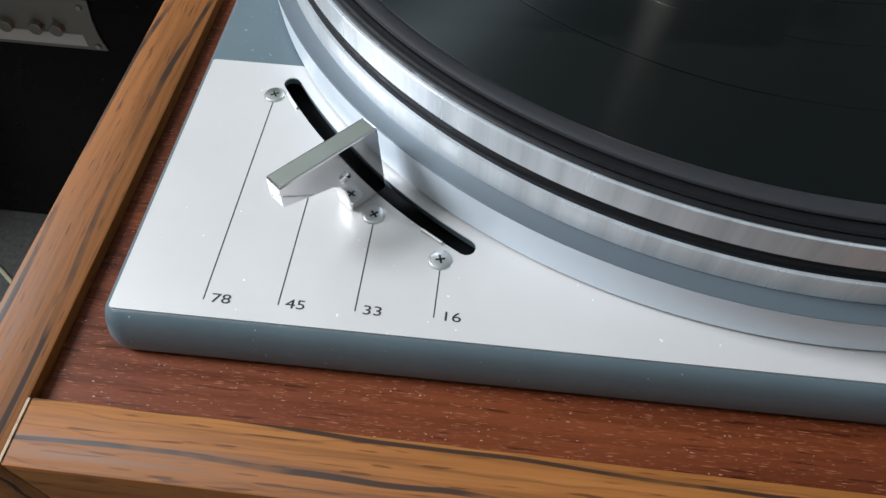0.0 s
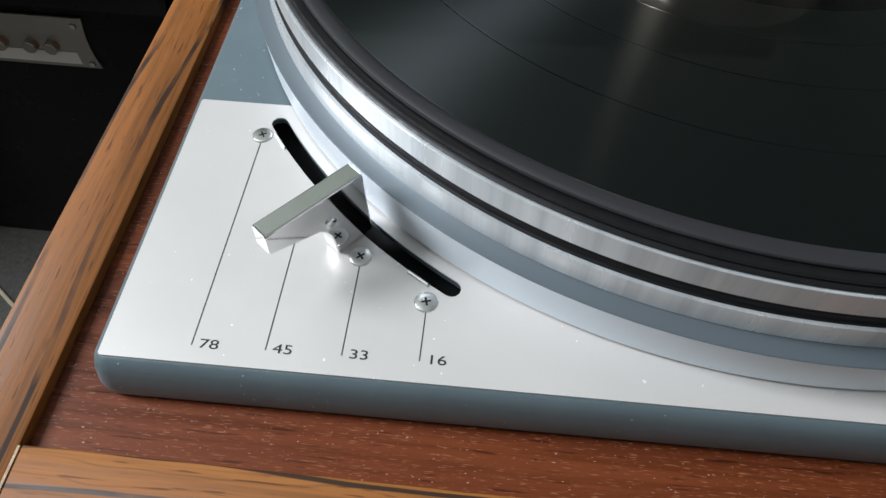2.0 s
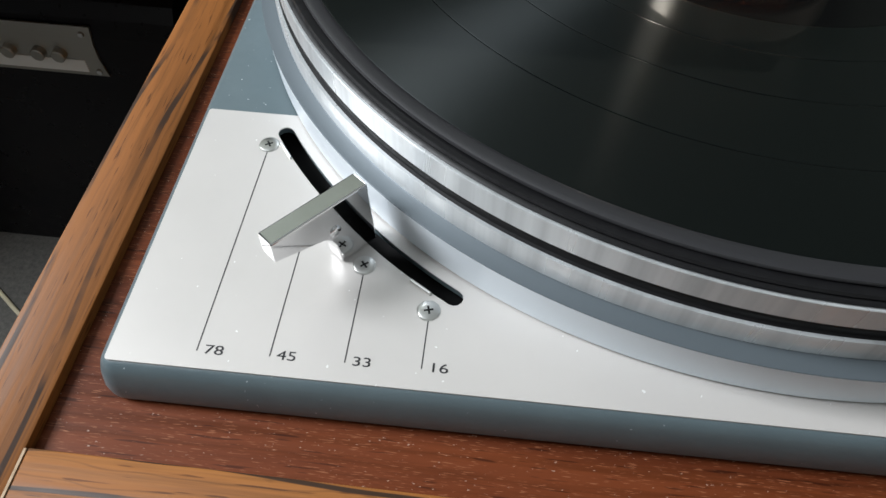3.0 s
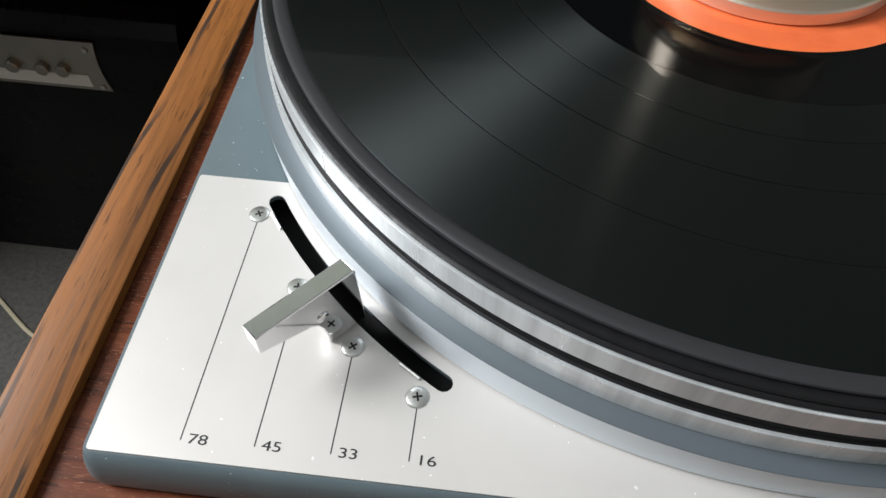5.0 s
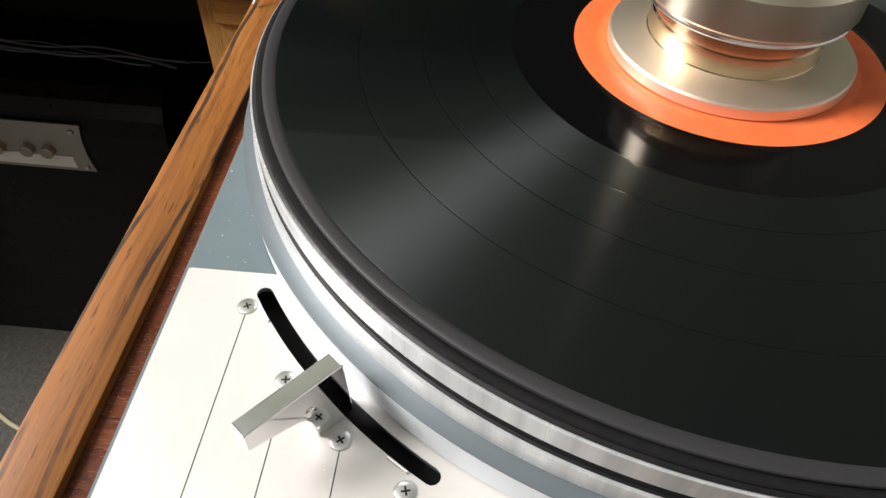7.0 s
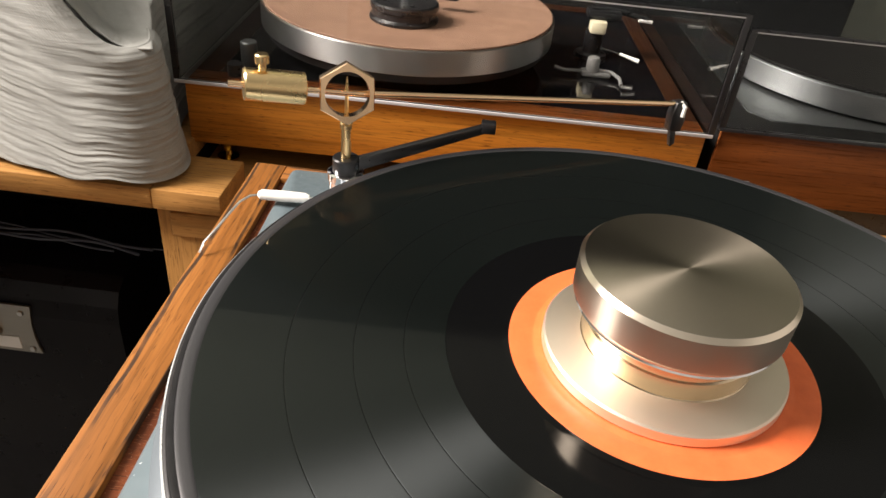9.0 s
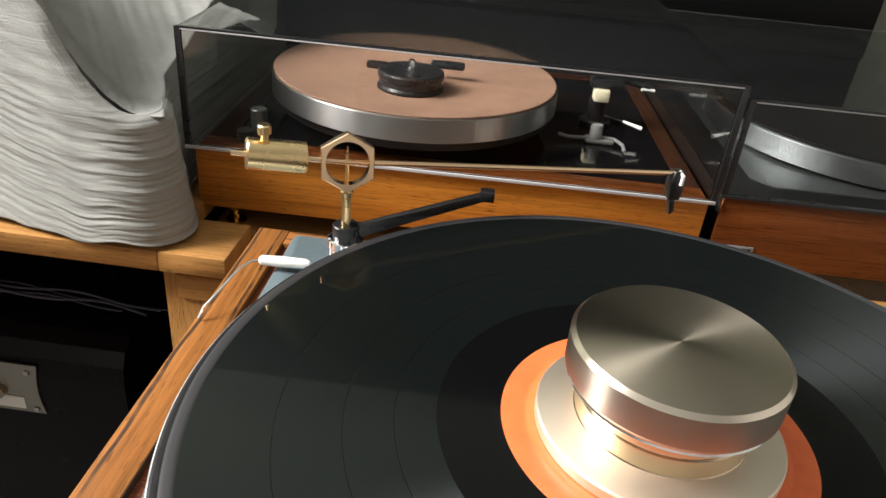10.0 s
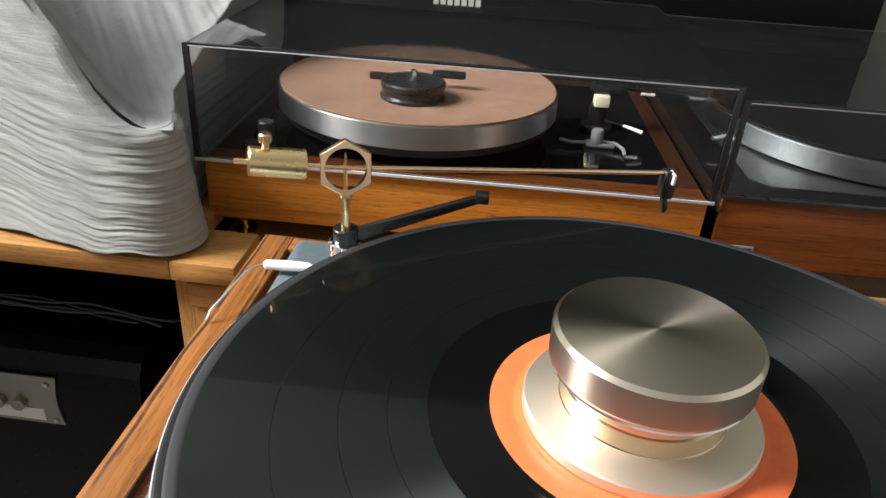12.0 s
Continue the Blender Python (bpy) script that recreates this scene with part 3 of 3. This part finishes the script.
# ---- tonearm at the back ----
arm = thing("tonearm", -126.0, 103.0, -0.45, "slim gold-plated tonearm on a chrome pillar", "tonearm", lay=(7.15, 15.5, -3.0, 2.0, 1.04))
part("pillar", lathe([(0, 2.9), (11.5, 2.9), (11.5, 4.5), (8.2, 4.9), (8.0, 22.0), (8.4, 22.5), (8.4, 25.6), (7.0, 26.2), (0, 26.2)], 48), M["chrome"], arm, "chrome pillar")
part("collar", lathe([(0, 26.2), (5.9, 26.2), (6.1, 26.6), (6.1, 32.4), (5.6, 33.0), (0, 33.0)], 40), M["black_plastic"], arm, "black collar")
part("post", lathe([(0, 33.0), (2.3, 33.0), (2.3, 47.0), (2.9, 47.4), (2.9, 49.6), (2.2, 50.2), (0, 50.2)], 24), M["gold"], arm, "gold post")
# hexagonal ring that carries the pivot
bmh = bmesh.new()
N, RI, RO, TH = 48, 9.6, 13.4, 3.2
adir = Vector((164.0, 65.0, -14.0)).normalized()
nrm = Vector((0.25, -0.95, 0.18)).normalized()
uu = Vector((nrm.y * -1, nrm.x, 0)).normalized()
ww = nrm.cross(uu)
if ww.z < 0:
    ww = -ww
cen = Vector((0, 0, 63.6))
rows_ = []
for i in range(N):
    a = 2 * math.pi * i / N
    k = math.pi / 3
    ro = RO * math.cos(k / 2) / math.cos(((a - math.pi / 2) % k) - k / 2)
    d = math.cos(a) * uu + math.sin(a) * ww
    rows_.append([bmh.verts.new(cen + d * r + nrm * h) for r, h in ((RI, -TH), (ro - 0.4, -TH), (ro, -TH + 0.5), (ro, TH - 0.5), (ro - 0.4, TH), (RI, TH))])
for i in range(N):
    p, q = rows_[i], rows_[(i + 1) % N]
    for k in range(6):
        bmh.faces.new((p[k], q[k], q[(k + 1) % 6], p[(k + 1) % 6]))
part("pivot_ring", bmh, M["copper"], arm, "hexagonal rose-gold ring")
part("pivot_pin", tube([(0, 0, 50.0), (0, 0, 66.0), (0, 0, 71.0)], [1.0, 0.8, 0.2], 10), M["gold"], arm, "upright pointed pin")
part("arm_tube", tube([cen - adir * 49 + Vector((0, 0, 2.6)), cen, cen + adir * 177], 1.35, 14), M["copper"], arm, "thin gold tube")
cw0, cw1 = cen - adir * 43 + Vector((0, 0, 2.6)), cen - adir * 18 + Vector((0, 0, 1.4))
part("counterweight", tube([cw0, cw0 + adir * 0.5, cw1 - adir * 0.5, cw1], [6.2, 6.7, 6.7, 6.2], 40), M["gold"], arm, "satin gold counterweight")
sc0 = cen - adir * 35.0 + Vector((0, 0, 8.6))
part("thumb_screw", lathe([(0, 0), (1.6, 0), (1.6, 2.6), (2.9, 3.2), (2.9, 6.4), (2.3, 7.0), (0, 7.0)], 24), M["gold"], arm, "knurled gold screw", at=tuple(sc0))
hd = cen + adir * 175.5
part("headshell", prism([(-3.0, 1.8), (3.2, 1.8), (4.6, -9.0), (3.4, -15.0), (-3.4, -14.0), (-4.2, -5.0)], -3.0, 3.0, (hd, Vector((0.93, 0.36, 0)), Vector((0, 0, 1)), Vector((0.36, -0.93, 0))), 0.8), M["black_plastic"], arm, "black cartridge")
part("cartridge_tip", prism([(-1.5, -14.5), (1.8, -14.5), (3.2, -22.0), (0.8, -24.0), (-0.4, -19.5)], -1.5, 1.5, (hd, Vector((0.93, 0.36, 0)), Vector((0, 0, 1)), Vector((0.36, -0.93, 0))), 0.3), M["black_plastic"], arm, "black stylus guard")
part("clip", tube([hd + Vector((0.5, -1, 1.5)), hd + Vector((2.6, -3.2, -0.5)), hd + Vector((2.4, -3.4, -5.5))], 1.1, 8), M["white_plastic"], arm, "pale lead clip")
# lift arm
la, lb = Vector((4.0, 1.0, 29.2)), Vector((63.6, 19.4, 45.8))
ld = (lb - la).normalized()
ls = Vector((-ld.y, ld.x, 0)).normalized()
lu = ld.cross(ls)
part("lift_arm", prism([(0, -3.2), ((lb - la).length, -2.0), ((lb - la).length, 2.0), (0, 3.2)], -1.7, 1.7, (la, ld, lu if lu.z > 0 else -lu, ls), 0.5), M["black_plastic"], arm, "black plastic lift arm")
part("arm_rest", box(-3.4, 3.4, -3, 3, -2.4, 2.8, 0.7), M["black_plastic"], arm, "black arm rest", at=tuple(lb))
# cueing lever: white grip on a bent wire
part("cue_grip", tube([(-42.0, 2.2, 7.2), (-40.5, 2.2, 7.2), (-30, 2.0, 7.6), (-19.5, 1.8, 8.0), (-17.5, 1.8, 8.1)], [1.4, 2.5, 2.7, 2.4, 1.5], 20), M["white_plastic"], arm, "white plastic grip")
part("cue_wire", tube([(-6, 1, 9.0), (-18, 1.8, 8.1), (-41, 2.4, 7.0), (-45.5, 0.8, 6.8), (-49.0, -4.5, 6.2), (-52.0, -13, 4.0), (-55.0, -22, 1.5), (-58.5, -29, -1.5), (-60.0, -32, -5.5)], 0.55, 10), M["zinc"], arm, "bent steel wire")

# stand under the front turntable
stand = thing("turntable_stand", 0, -11, GROUND, "plain wooden stand under the front turntable", "stand")
part("body", box(-172, 172, -165, 165, 0, -130 - GROUND, 2), M["beech_z"], stand, "plain wooden carcass")

# ---- cabinet on the left ----
cab = thing("cabinet", -560, 430, FLOOR_SIDE, "open honey-coloured wooden cabinet holding audio gear", "cabinet", lay=SIDE)
CT = -79.0 - FLOOR_SIDE
bmt = box(-700, 252, -194, 340, CT - 18, CT, 1.5)
box(252.05, 306, -194, -134, CT - 18, CT, 1.5, bm=bmt)
part("top_board", bmt, M["beech_x"], cab, "honey-coloured wooden top")
part("side_panel", box(247, 304, -178, -136, 0, CT - 18, 1.0), M["beech_z"], cab, "honey-coloured upright panel")
part("side_panel", box(-700, -650, -178, 330, 0, CT - 18, 1.0), M["beech_z"], cab, "honey-coloured upright panel")
part("inner_wall", box(238, 246.9, -130, 321, 0, CT - 18), M["cavity_shade"], cab, "inner wall coloured black for shade")
part("back_panel", box(-650, 247, 322, 330, 0, CT - 18), M["cavity_shade"], cab, "back panel coloured black for shade")

# black amplifier in the cabinet
amp = thing("amplifier", -600, 404, FLOOR, "black lacquered amplifier with a brushed metal panel", "amplifier", lay=DEEP)
TOPZ = -238.0 - FLOOR
curve = [(-106, 0), (-106, TOPZ - 46), (-103, TOPZ - 26), (-95, TOPZ - 11), (-80, TOPZ - 2), (-56, TOPZ), (36, TOPZ), (36, 0)]
part("body", prism([(p, q) for p, q in curve], -250, 208, (Vector((0, 0, 0)), Vector((0, 1, 0)), Vector((0, 0, 1)), Vector((1, 0, 0))), 1.0), M["amp_black"], amp, "glossy black rounded casing")
PB = -332.0 - FLOOR
panel = part("control_panel", prism([(-180, 0), (121, 0), (118.5, 10), (117, 24), (117.5, 40), (121, 62), (-180, 62)], 0, 3, (Vector((0, -106.05, PB)), Vector((1, 0, 0)), Vector((0, 0, 1)), Vector((0, -1, 0))), 0.5), M["panel_metal"], amp, "brushed metal control panel")
part("light_strip", box(-175, 101, -110.2, -109.2, PB + 5, PB + 20), M["panel_light"], panel, "bright white strip")
for kx in (-40, -8, 24, 56, 78):
    kb = part("knob", lathe([(0, 8), (6.2, 8), (7.0, 7.2), (7.2, 0), (0, 0)], 28), M["panel_metal"], panel, "round metal knob")
    kb.matrix_basis = pose(kx * MM, -0.1092, (PB + 27) * MM, 90, 0, 0)
for kx, kz in ((110, 53), (112, 6)):
    kb = part("bolt", lathe([(0, 2), (2.6, 2), (3.2, 1.2), (3.4, 0), (0, 0)], 20), M["zinc"], panel, "bright bolt head")
    kb.matrix_basis = pose(kx * MM, -0.1092, (PB + kz) * MM, 90, 0, 0)
# leads lying over its top
for k, (rise, sag, ends) in enumerate(((0, 4, 20), (9, 8, 26), (-6, 10, 6), (4, 14, 34))):
    cb = thing("cable", -600, 548, -386, "thin dark cable sagging over the amplifier", "cable", "cables over the amplifier")
    pts = [(-240 + 19 * i, 6 * k + 5 * math.sin(i * 0.5 + k), 34 + rise - 0.7 * i - sag * math.sin(math.pi * i / 24) - 0.14 * max(0, i - 14) ** 2 + 2 * math.sin(i * 0.9 + 2 * k)) for i in range(17 + ends // 6)]
    part("lead", tube(pts, 2.2 - 0.3 * k, 8), M["cable"], cb)

# pale cable on the carpet
fc = thing("floor_cable", -640, 150, FLOOR, "pale thin cable lying on the carpet", "cable", lay=DEEP)
part("lead", tube([(-160 + 20 * i, 90 - 10 * i + 8 * math.sin(i * 0.6), 3) for i in range(20)], 3.0, 8), M["cream"], fc)

# ---- cloth over a box on the cabinet ----
drape = thing("cloth_cover", -422, 309, -79, "crumpled pale grey crinkle cloth draped over equipment", "cloth", lay=CLOTH)


def draped(name, parent, fn, nu, nv, label):
    bm = bmesh.new()
    grid = [[bm.verts.new(fn(i / nu, j / nv)) for j in range(nv + 1)] for i in range(nu + 1)]
    for i in range(nu):
        for j in range(nv):
            bm.faces.new((grid[i][j], grid[i + 1][j], grid[i + 1][j + 1], grid[i][j + 1]))
    ob = part(name, bm, M["cloth"], parent, label)
    sm = ob.modifiers.new("thickness", "SOLIDIFY")
    sm.thickness = 0.0012
    return ob


def pleat(u, v, amp=1.0):
    n = noise.noise(Vector((u * 1.4, v * 16.0, 1.7)))
    n2 = noise.noise(Vector((u * 2.6, v * 44.0, 5.2)))
    n3 = noise.noise(Vector((u * 7.0, v * 84.0, 9.2)))
    return amp * (1.0 * n + 1.3 * n2 + 0.8 * n3)


PATH_XY = [(-560, 150), (-380, 62), (-180, -2), (-60, -40), (20, -60), (80, -71), (112, -70), (130, -58), (134, -40), (124, -16), (108, 10), (100, 50), (98, 150), (98, 330)]


def along(s):
    """A point and the outward normal on the smooth outline of the covered box, s from 0 to 1."""
    k = s * (len(PATH_XY) - 1)
    i = min(int(k), len(PATH_XY) - 2)
    f = k - i
    p = [Vector(PATH_XY[max(0, min(len(PATH_XY) - 1, i + d))]) for d in (-1, 0, 1, 2)]
    a = 0.5 * (2 * p[1] + (p[2] - p[0]) * f + (2 * p[0] - 5 * p[1] + 4 * p[2] - p[3]) * f * f + (3 * p[1] - p[0] - 3 * p[2] + p[3]) * f ** 3)
    g = 0.5 * ((p[2] - p[0]) + 2 * (2 * p[0] - 5 * p[1] + 4 * p[2] - p[3]) * f + 3 * (3 * p[1] - p[0] - 3 * p[2] + p[3]) * f * f)
    g.normalize()
    return a, Vector((g.y, -g.x))


def ridge(x, y):
    """Height of the front drape's top: low at the corner, rising to the left."""
    if y > 0.0:
        return 98.0 + 0.4 * y
    k = max(0.0, min(1.0, (120.0 - x) / 62.0))
    return 100.0 + 60.0 * k ** 2.0 + 1.15 * max(0.0, min(130.0, 58.0 - x))


def skirt_fn(u, v):
    p, n = along(u)
    top = ridge(p.x, p.y)
    z = v * top
    c = z / 205.0
    b = 0.72 * pleat(p.x * 0.006, c * 1.15 + 0.05 * math.sin(p.x * 0.02) + 0.0004 * p.x) + 7.0 * (1 - c) ** 5
    b -= 9.0 * c ** 1.4 + 7.0 * max(0.0, (v - 0.9) / 0.1) ** 2
    edge = 5.0 * noise.noise(Vector((p.x * 0.03, 0.3, 4.4)))
    return (p.x + n.x * b, p.y + n.y * b, max(1.0, z + (1 - v) * (4.0 + edge)))


draped("lower_drape", drape, skirt_fn, 240, 240, "cloth hanging to the shelf in fine crosswise creases")


def fold_fn(u, v):
    # upper sheet rising towards the back behind the ridge, spilling onto the cover beside it
    y = -55.0 + (395.0 - 120.0 * max(0.0, u - 0.6) / 0.4) * v
    right = 104.0 + 27.0 * max(0.0, 1.0 - (y + 50.0) / 60.0) + 7.0 * max(0.0, min(1.0, (y - 138.0) / 40.0))
    x = -420.0 + (right + 420.0) * u
    z = 104.0 + 0.36 * max(-20.0, y) + 0.2 * max(0.0, min(230.0, 92.0 - x))
    f = max(0.0, min(1.0, (98.0 - x) / (62.0 + 1.5 * (y + 50.0))))
    z += 74.0 * f * f * (3 - 2 * f)
    f = max(0.0, min(1.0, v / 0.14))
    z += (ridge(x, -1.0) - 1.0 - z) * (1.0 - f * f * (3 - 2 * f))
    c = 0.8 * x + 0.6 * y
    z += 1.5 * noise.noise(Vector((c * 0.06, (x - y) * 0.004, 2.1))) + 1.1 * noise.noise(Vector((c * 0.2, (x - y) * 0.01, 7.3)))
    k = max(0.0, min(1.0, (y - 90.0) / 45.0)) * max(0.0, min(1.0, (x - 60.0) / 32.0))
    z += max(0.0, 144.0 - z) * k * k * (3 - 2 * k)
    return (x, y, z)


draped("upper_fold", drape, fold_fn, 220, 180, "slanting upper fold of the cloth")
part("covered_box", prism([(-520, 190), (-170, 40), (20, -10), (70, 0), (70, 330), (-520, 330)], 0, 58), M["grey_plastic"], drape, "box hidden under the cloth")

# ---- low table that carries the two turntables behind ----
table = thing("low_table", 150, 560, FLOOR_REAR, "honey-coloured wooden table under the rear turntables", "table", lay=REAR)
part("top_board", box(-452, 700, -303, 220, -115 - 22 - FLOOR_REAR, -115 - FLOOR_REAR, 1.5), M["beech_x"], table, "honey-coloured wooden board")
for lx in (-380, 620):
    for ly in (-200, 150):
        part("leg", box(lx, lx + 50, ly, ly + 50, 0, -115 - 22 - FLOOR_REAR, 1.5), M["beech_z"], table)


def dust_cover(parent, x0, x1, y0, y1, z0, z1, lip, rim, thick=3.0):
    """Five clear panels glued edge to edge."""
    cov = part("dust_cover", box(x0, x1, y0, y0 + thick, z0, z1), M["acrylic"], parent, "clear smoked acrylic dust cover", smooth=False)
    part("top_pane", box(x0, x1, y0 + thick + 0.05, y1, z1 - thick, z1), M["acrylic_top"], cov, "dusty smoked top, tint darkened for its dark reflection", smooth=False)
    part("side_pane", box(x0, x0 + thick, y0 + thick + 0.05, y1, z0, z1 - thick - 0.05), M["acrylic"], cov, smooth=False)
    part("side_pane", box(x1 - thick, x1, y0 + thick + 0.05, y1, z0, z1 - thick - 0.05), M["acrylic"], cov, smooth=False)
    part("front_lip", box(x0 - 1.5, x1 + 1.5, y0 - 1.0, y0 + 4, z0 - 2.9, z0 - 0.1, 0.3), lip, cov, "bottom lip")
    for pane in (cov, *[c for c in cov.children if c.name.startswith(("top_pane", "side_pane"))]):
        pane.visible_shadow = False
    for xx in (x0 - 0.2, x1 - 0.8):
        part("corner_edge", box(xx - 1.8, xx + 3.0, y0 - 0.3, y0 + 2.0, z0, z1, 0.2), M["black_plastic"], cov, "dark glued corner")
    part("top_edge", box(x0, x1, y0 - 0.25, y0 + 0.8, z1 - 2.4, z1 - 1.4, 0.1), rim, cov, "strip drawn for the glint on the polished edge")
    part("seam", box(x0, x1, y0 - 0.25, y0 + 3.6, z1 - 1.3, z1 + 0.25, 0.1), M["black_plastic"], cov, "dark glued seam")
    return cov


# rear turntable under its cover
t2 = thing("turntable", -96, 332, -97, "teak turntable with leather mat under a dust cover", "turntable", lay=REAR)
part("front_board", box(-213, 215, 4, 10, 5, 59, 0.6), M["teak2_x"], t2, "orange-brown teak front")
part("front_ledge", box(-213, 215, 10.1, 34, 5, 58.8, 0.6), M["red_wood"], t2, "inner ledge, reddish-brown reflected tone in its colour")
part("side_board", box(-213, -193, 34.1, 360, 5, 59, 0.8), M["teak2_y_shaded"], t2, "teak side, colour darkened for shade")
part("side_board", box(197, 215, 34.1, 360, 5, 59, 0.8), M["teak2_y_shaded"], t2, "teak side, colour darkened for shade")
part("back_board", box(-192.9, 192.9, 340, 360, 5, 59, 0.8), M["teak2_y_shaded"], t2)
part("deck", box(-192.9, 196.9, 34.1, 339.9, 5, 58.0), M["gloss_black"], t2, "glossy black deck")
for fx, fy in ((-189, 24), (190, 24), (-189, 330), (190, 330)):
    part("foot", lathe([(0, -18), (9, -18), (9.5, -17), (9.5, -15.4), (4, -13.4), (3.2, -10), (6.5, -3), (8.5, 4.9), (0, 4.9)], 28), M["brass"], t2, "brass cone foot", at=(fx, fy, 0))
p2 = part("platter", lathe([(0, 78), (126, 78), (132, 79), (133, 87.0), (0, 87.0)], 128), M["black_rubber"], t2, "black sub-platter", at=(-44, 143, -5))
part("rim", lathe([(122, 87.1), (136.4, 87.1), (137, 87.7), (137, 107.0), (136.3, 107.6), (100, 107.6)], 160), M["tt2_rim"], p2, "machined aluminium rim")
part("leather_mat", lathe([(0, 107.7), (134.8, 107.7), (135, 109.0), (134.4, 109.4), (0, 109.4)], 160), M["mat2"], p2, "tan leather mat")
part("bearing", lathe([(0, 63.1), (62, 63.1), (62, 66), (60, 66.2), (60, 77.9), (0, 77.9)], 64), M["black_plastic"], p2, "black bearing hub")
ck = part("clamp", lathe([(0, 109.5), (29.5, 109.5), (30, 110), (30, 112), (28.2, 114), (28.2, 119), (29.6, 120), (29.6, 124), (28.2, 125.4), (0, 125.4)], 64), M["black_plastic"], p2, "black clamp resting on the mat", at=(0, -60, 0))
part("spindle", lathe([(0, 125.4), (3.2, 125.4), (3.2, 132), (2.4, 134.6), (0, 135)], 20), M["chrome"], ck, "bright spindle")
part("wing", box(-42, -22, 8, 15, 120, 127, 2.5), M["black_plastic"], ck, "black wing")
part("wing", box(14, 46, 34, 43, 119, 126, 2.5), M["black_plastic"], ck, "black wing")
# its small arm parts
a2 = part("arm_base", lathe([(0, 58), (16, 58), (16, 62), (9, 63), (9, 84), (0, 84)], 32), M["black_plastic"], t2, "black arm pillar", at=(140, 180, 0))
part("counterweight", box(-7, 8, -16, 0, 85, 97, 1.2), M["cream"], a2, "cream-coloured block")
part("bearing_block", box(-11, 22, -10, 10, 97.2, 105, 1.5), M["black_plastic"], a2, "black bearing block")
part("tube", tube([(-8, 0, 107), (26, 4, 103), (50, 8, 98)], 2.6, 10), M["black_plastic"], a2, "black tube")
part("tube_end", tube([(42, 5, 97), (56, 8, 95.6)], 1.8, 10), M["white_plastic"], a2, "pale end cap")
c2 = part("cue_base", box(-10, 18, -6, 8, 58.2, 63, 2), M["grey_plastic"], t2, "grey lift base", at=(134, 122, 0))
part("finger_lift", tube([(-36, -2, 64), (-26, -4, 62.5), (-12, -2, 62.5), (6, 0, 64), (18, -3, 64), (25, -12, 62), (25, -24, 60)], 1.7, 8), M["grey_plastic"], c2, "bent grey lever")
part("lever_rod", tube([(10, 30, 76), (28, 24, 74)], 1.0, 8), M["chrome"], c2, "thin rod")
part("lever_tip", tube([(28, 24, 74), (46, 16, 71)], [1.2, 2.0], 10), M["white_plastic"], c2, "pale lever tip")
part("post", lathe([(0, 63.1), (6, 63.1), (6, 74), (5, 76), (0, 76)], 24), M["grey_plastic"], c2, "grey stub post")
part("knob", lathe([(0, 58), (7.0, 58), (7.0, 81), (6.2, 82), (0, 82)], 32), M["dark_metal"], t2, "round dark chrome knob", at=(-172, 50, 0))
part("speed_knob", lathe([(0, 58), (7, 58), (7, 69), (0, 69)], 28), M["black_plastic"], t2, "small black knob", at=(-178, 30, 0))
dust_cover(t2, -218, 217, 0, 358, 62, 158, M["lip"], M["lip"])

# third turntable, dark red plinth
t3 = thing("turntable", 330, 335, -97, "dark red wooden turntable under a clear dust cover", "turntable", lay=REAR)
part("front_board", box(-200, 220, 0, 5, 4, 66, 0.8), M["red_wood"], t3, "dark red wooden front")
part("body", box(-200, 220, 5.1, 360, 4, 66, 0.8), M["tv_black"], t3, "black lacquered body")
part("base_strip", box(-196, 216, 4, 350, -18, 3.9), M["black_plastic"], t3, "black base strip")
part("deck", prism([(-166, 46), (-150, 30), (200, 30), (200, 340), (-166, 340)], 66.1, 67.0), M["dark_metal"], t3, "brushed metal deck", smooth=False)
p3 = part("platter", lathe([(0, 70), (152, 70), (153, 71), (153, 90), (152, 91), (0, 91)], 160), M["dark_rim"], t3, "dull metal platter", at=(-10, 190, 0))
part("platter_mat", lathe([(0, 91.1), (149, 91.1), (149, 94), (0, 94)], 128), M["tv_black"], p3, "black mat")
part("shaft", lathe([(0, 67.1), (90, 67.1), (90, 69.9), (0, 69.9)], 64), M["black_plastic"], p3)
bd = part("badge", box(-191, -164, -1.2, -0.05, 16, 23, 0.3), M["grey_plastic"], t3, "small pale badge")
for i in range(5):
    part("bar", box(-188 + i * 4.6, -184.6 + i * 4.6, -1.5, -1.25, 17.8, 21.2), M["ink"], bd, "dark plain bar")
dust_cover(t3, -202, 222, -2, 358, 68.8, 148, M["black_plastic"], M["grey_plastic"])

# ---- television above the rear turntables ----
tv = thing("television", -200, 772, 24, "large black television behind the turntables", "television", lay=BACK)
part("screen", box(-615, 622, 0, 18, 86, 728, 3), M["screen"], tv, "glossy black screen")
part("bezel", box(-615, 622, -4, 18, 9, 85.9, 2), M["tv_black"], tv, "black lower bezel")
part("stand", box(-300, 300, -60, 26, 0, 8.9, 2), M["tv_black"], tv, "black stand plate")
for i in range(7):
    part("logo_bar", box(34 + i * 9.6, 41 + i * 9.6, -4.8, -4.1, 68, 77), M["white_plastic"], tv, "pale plain bar")
media = thing("media_cabinet", -200, 755, FLOOR_BACK, "dark low cabinet that carries the television", "cabinet", lay=BACK)
part("body", box(-640, 616, -50, 44, 0, 24 - FLOOR_BACK, 2), M["cab_dark"], media, "dark painted carcass")
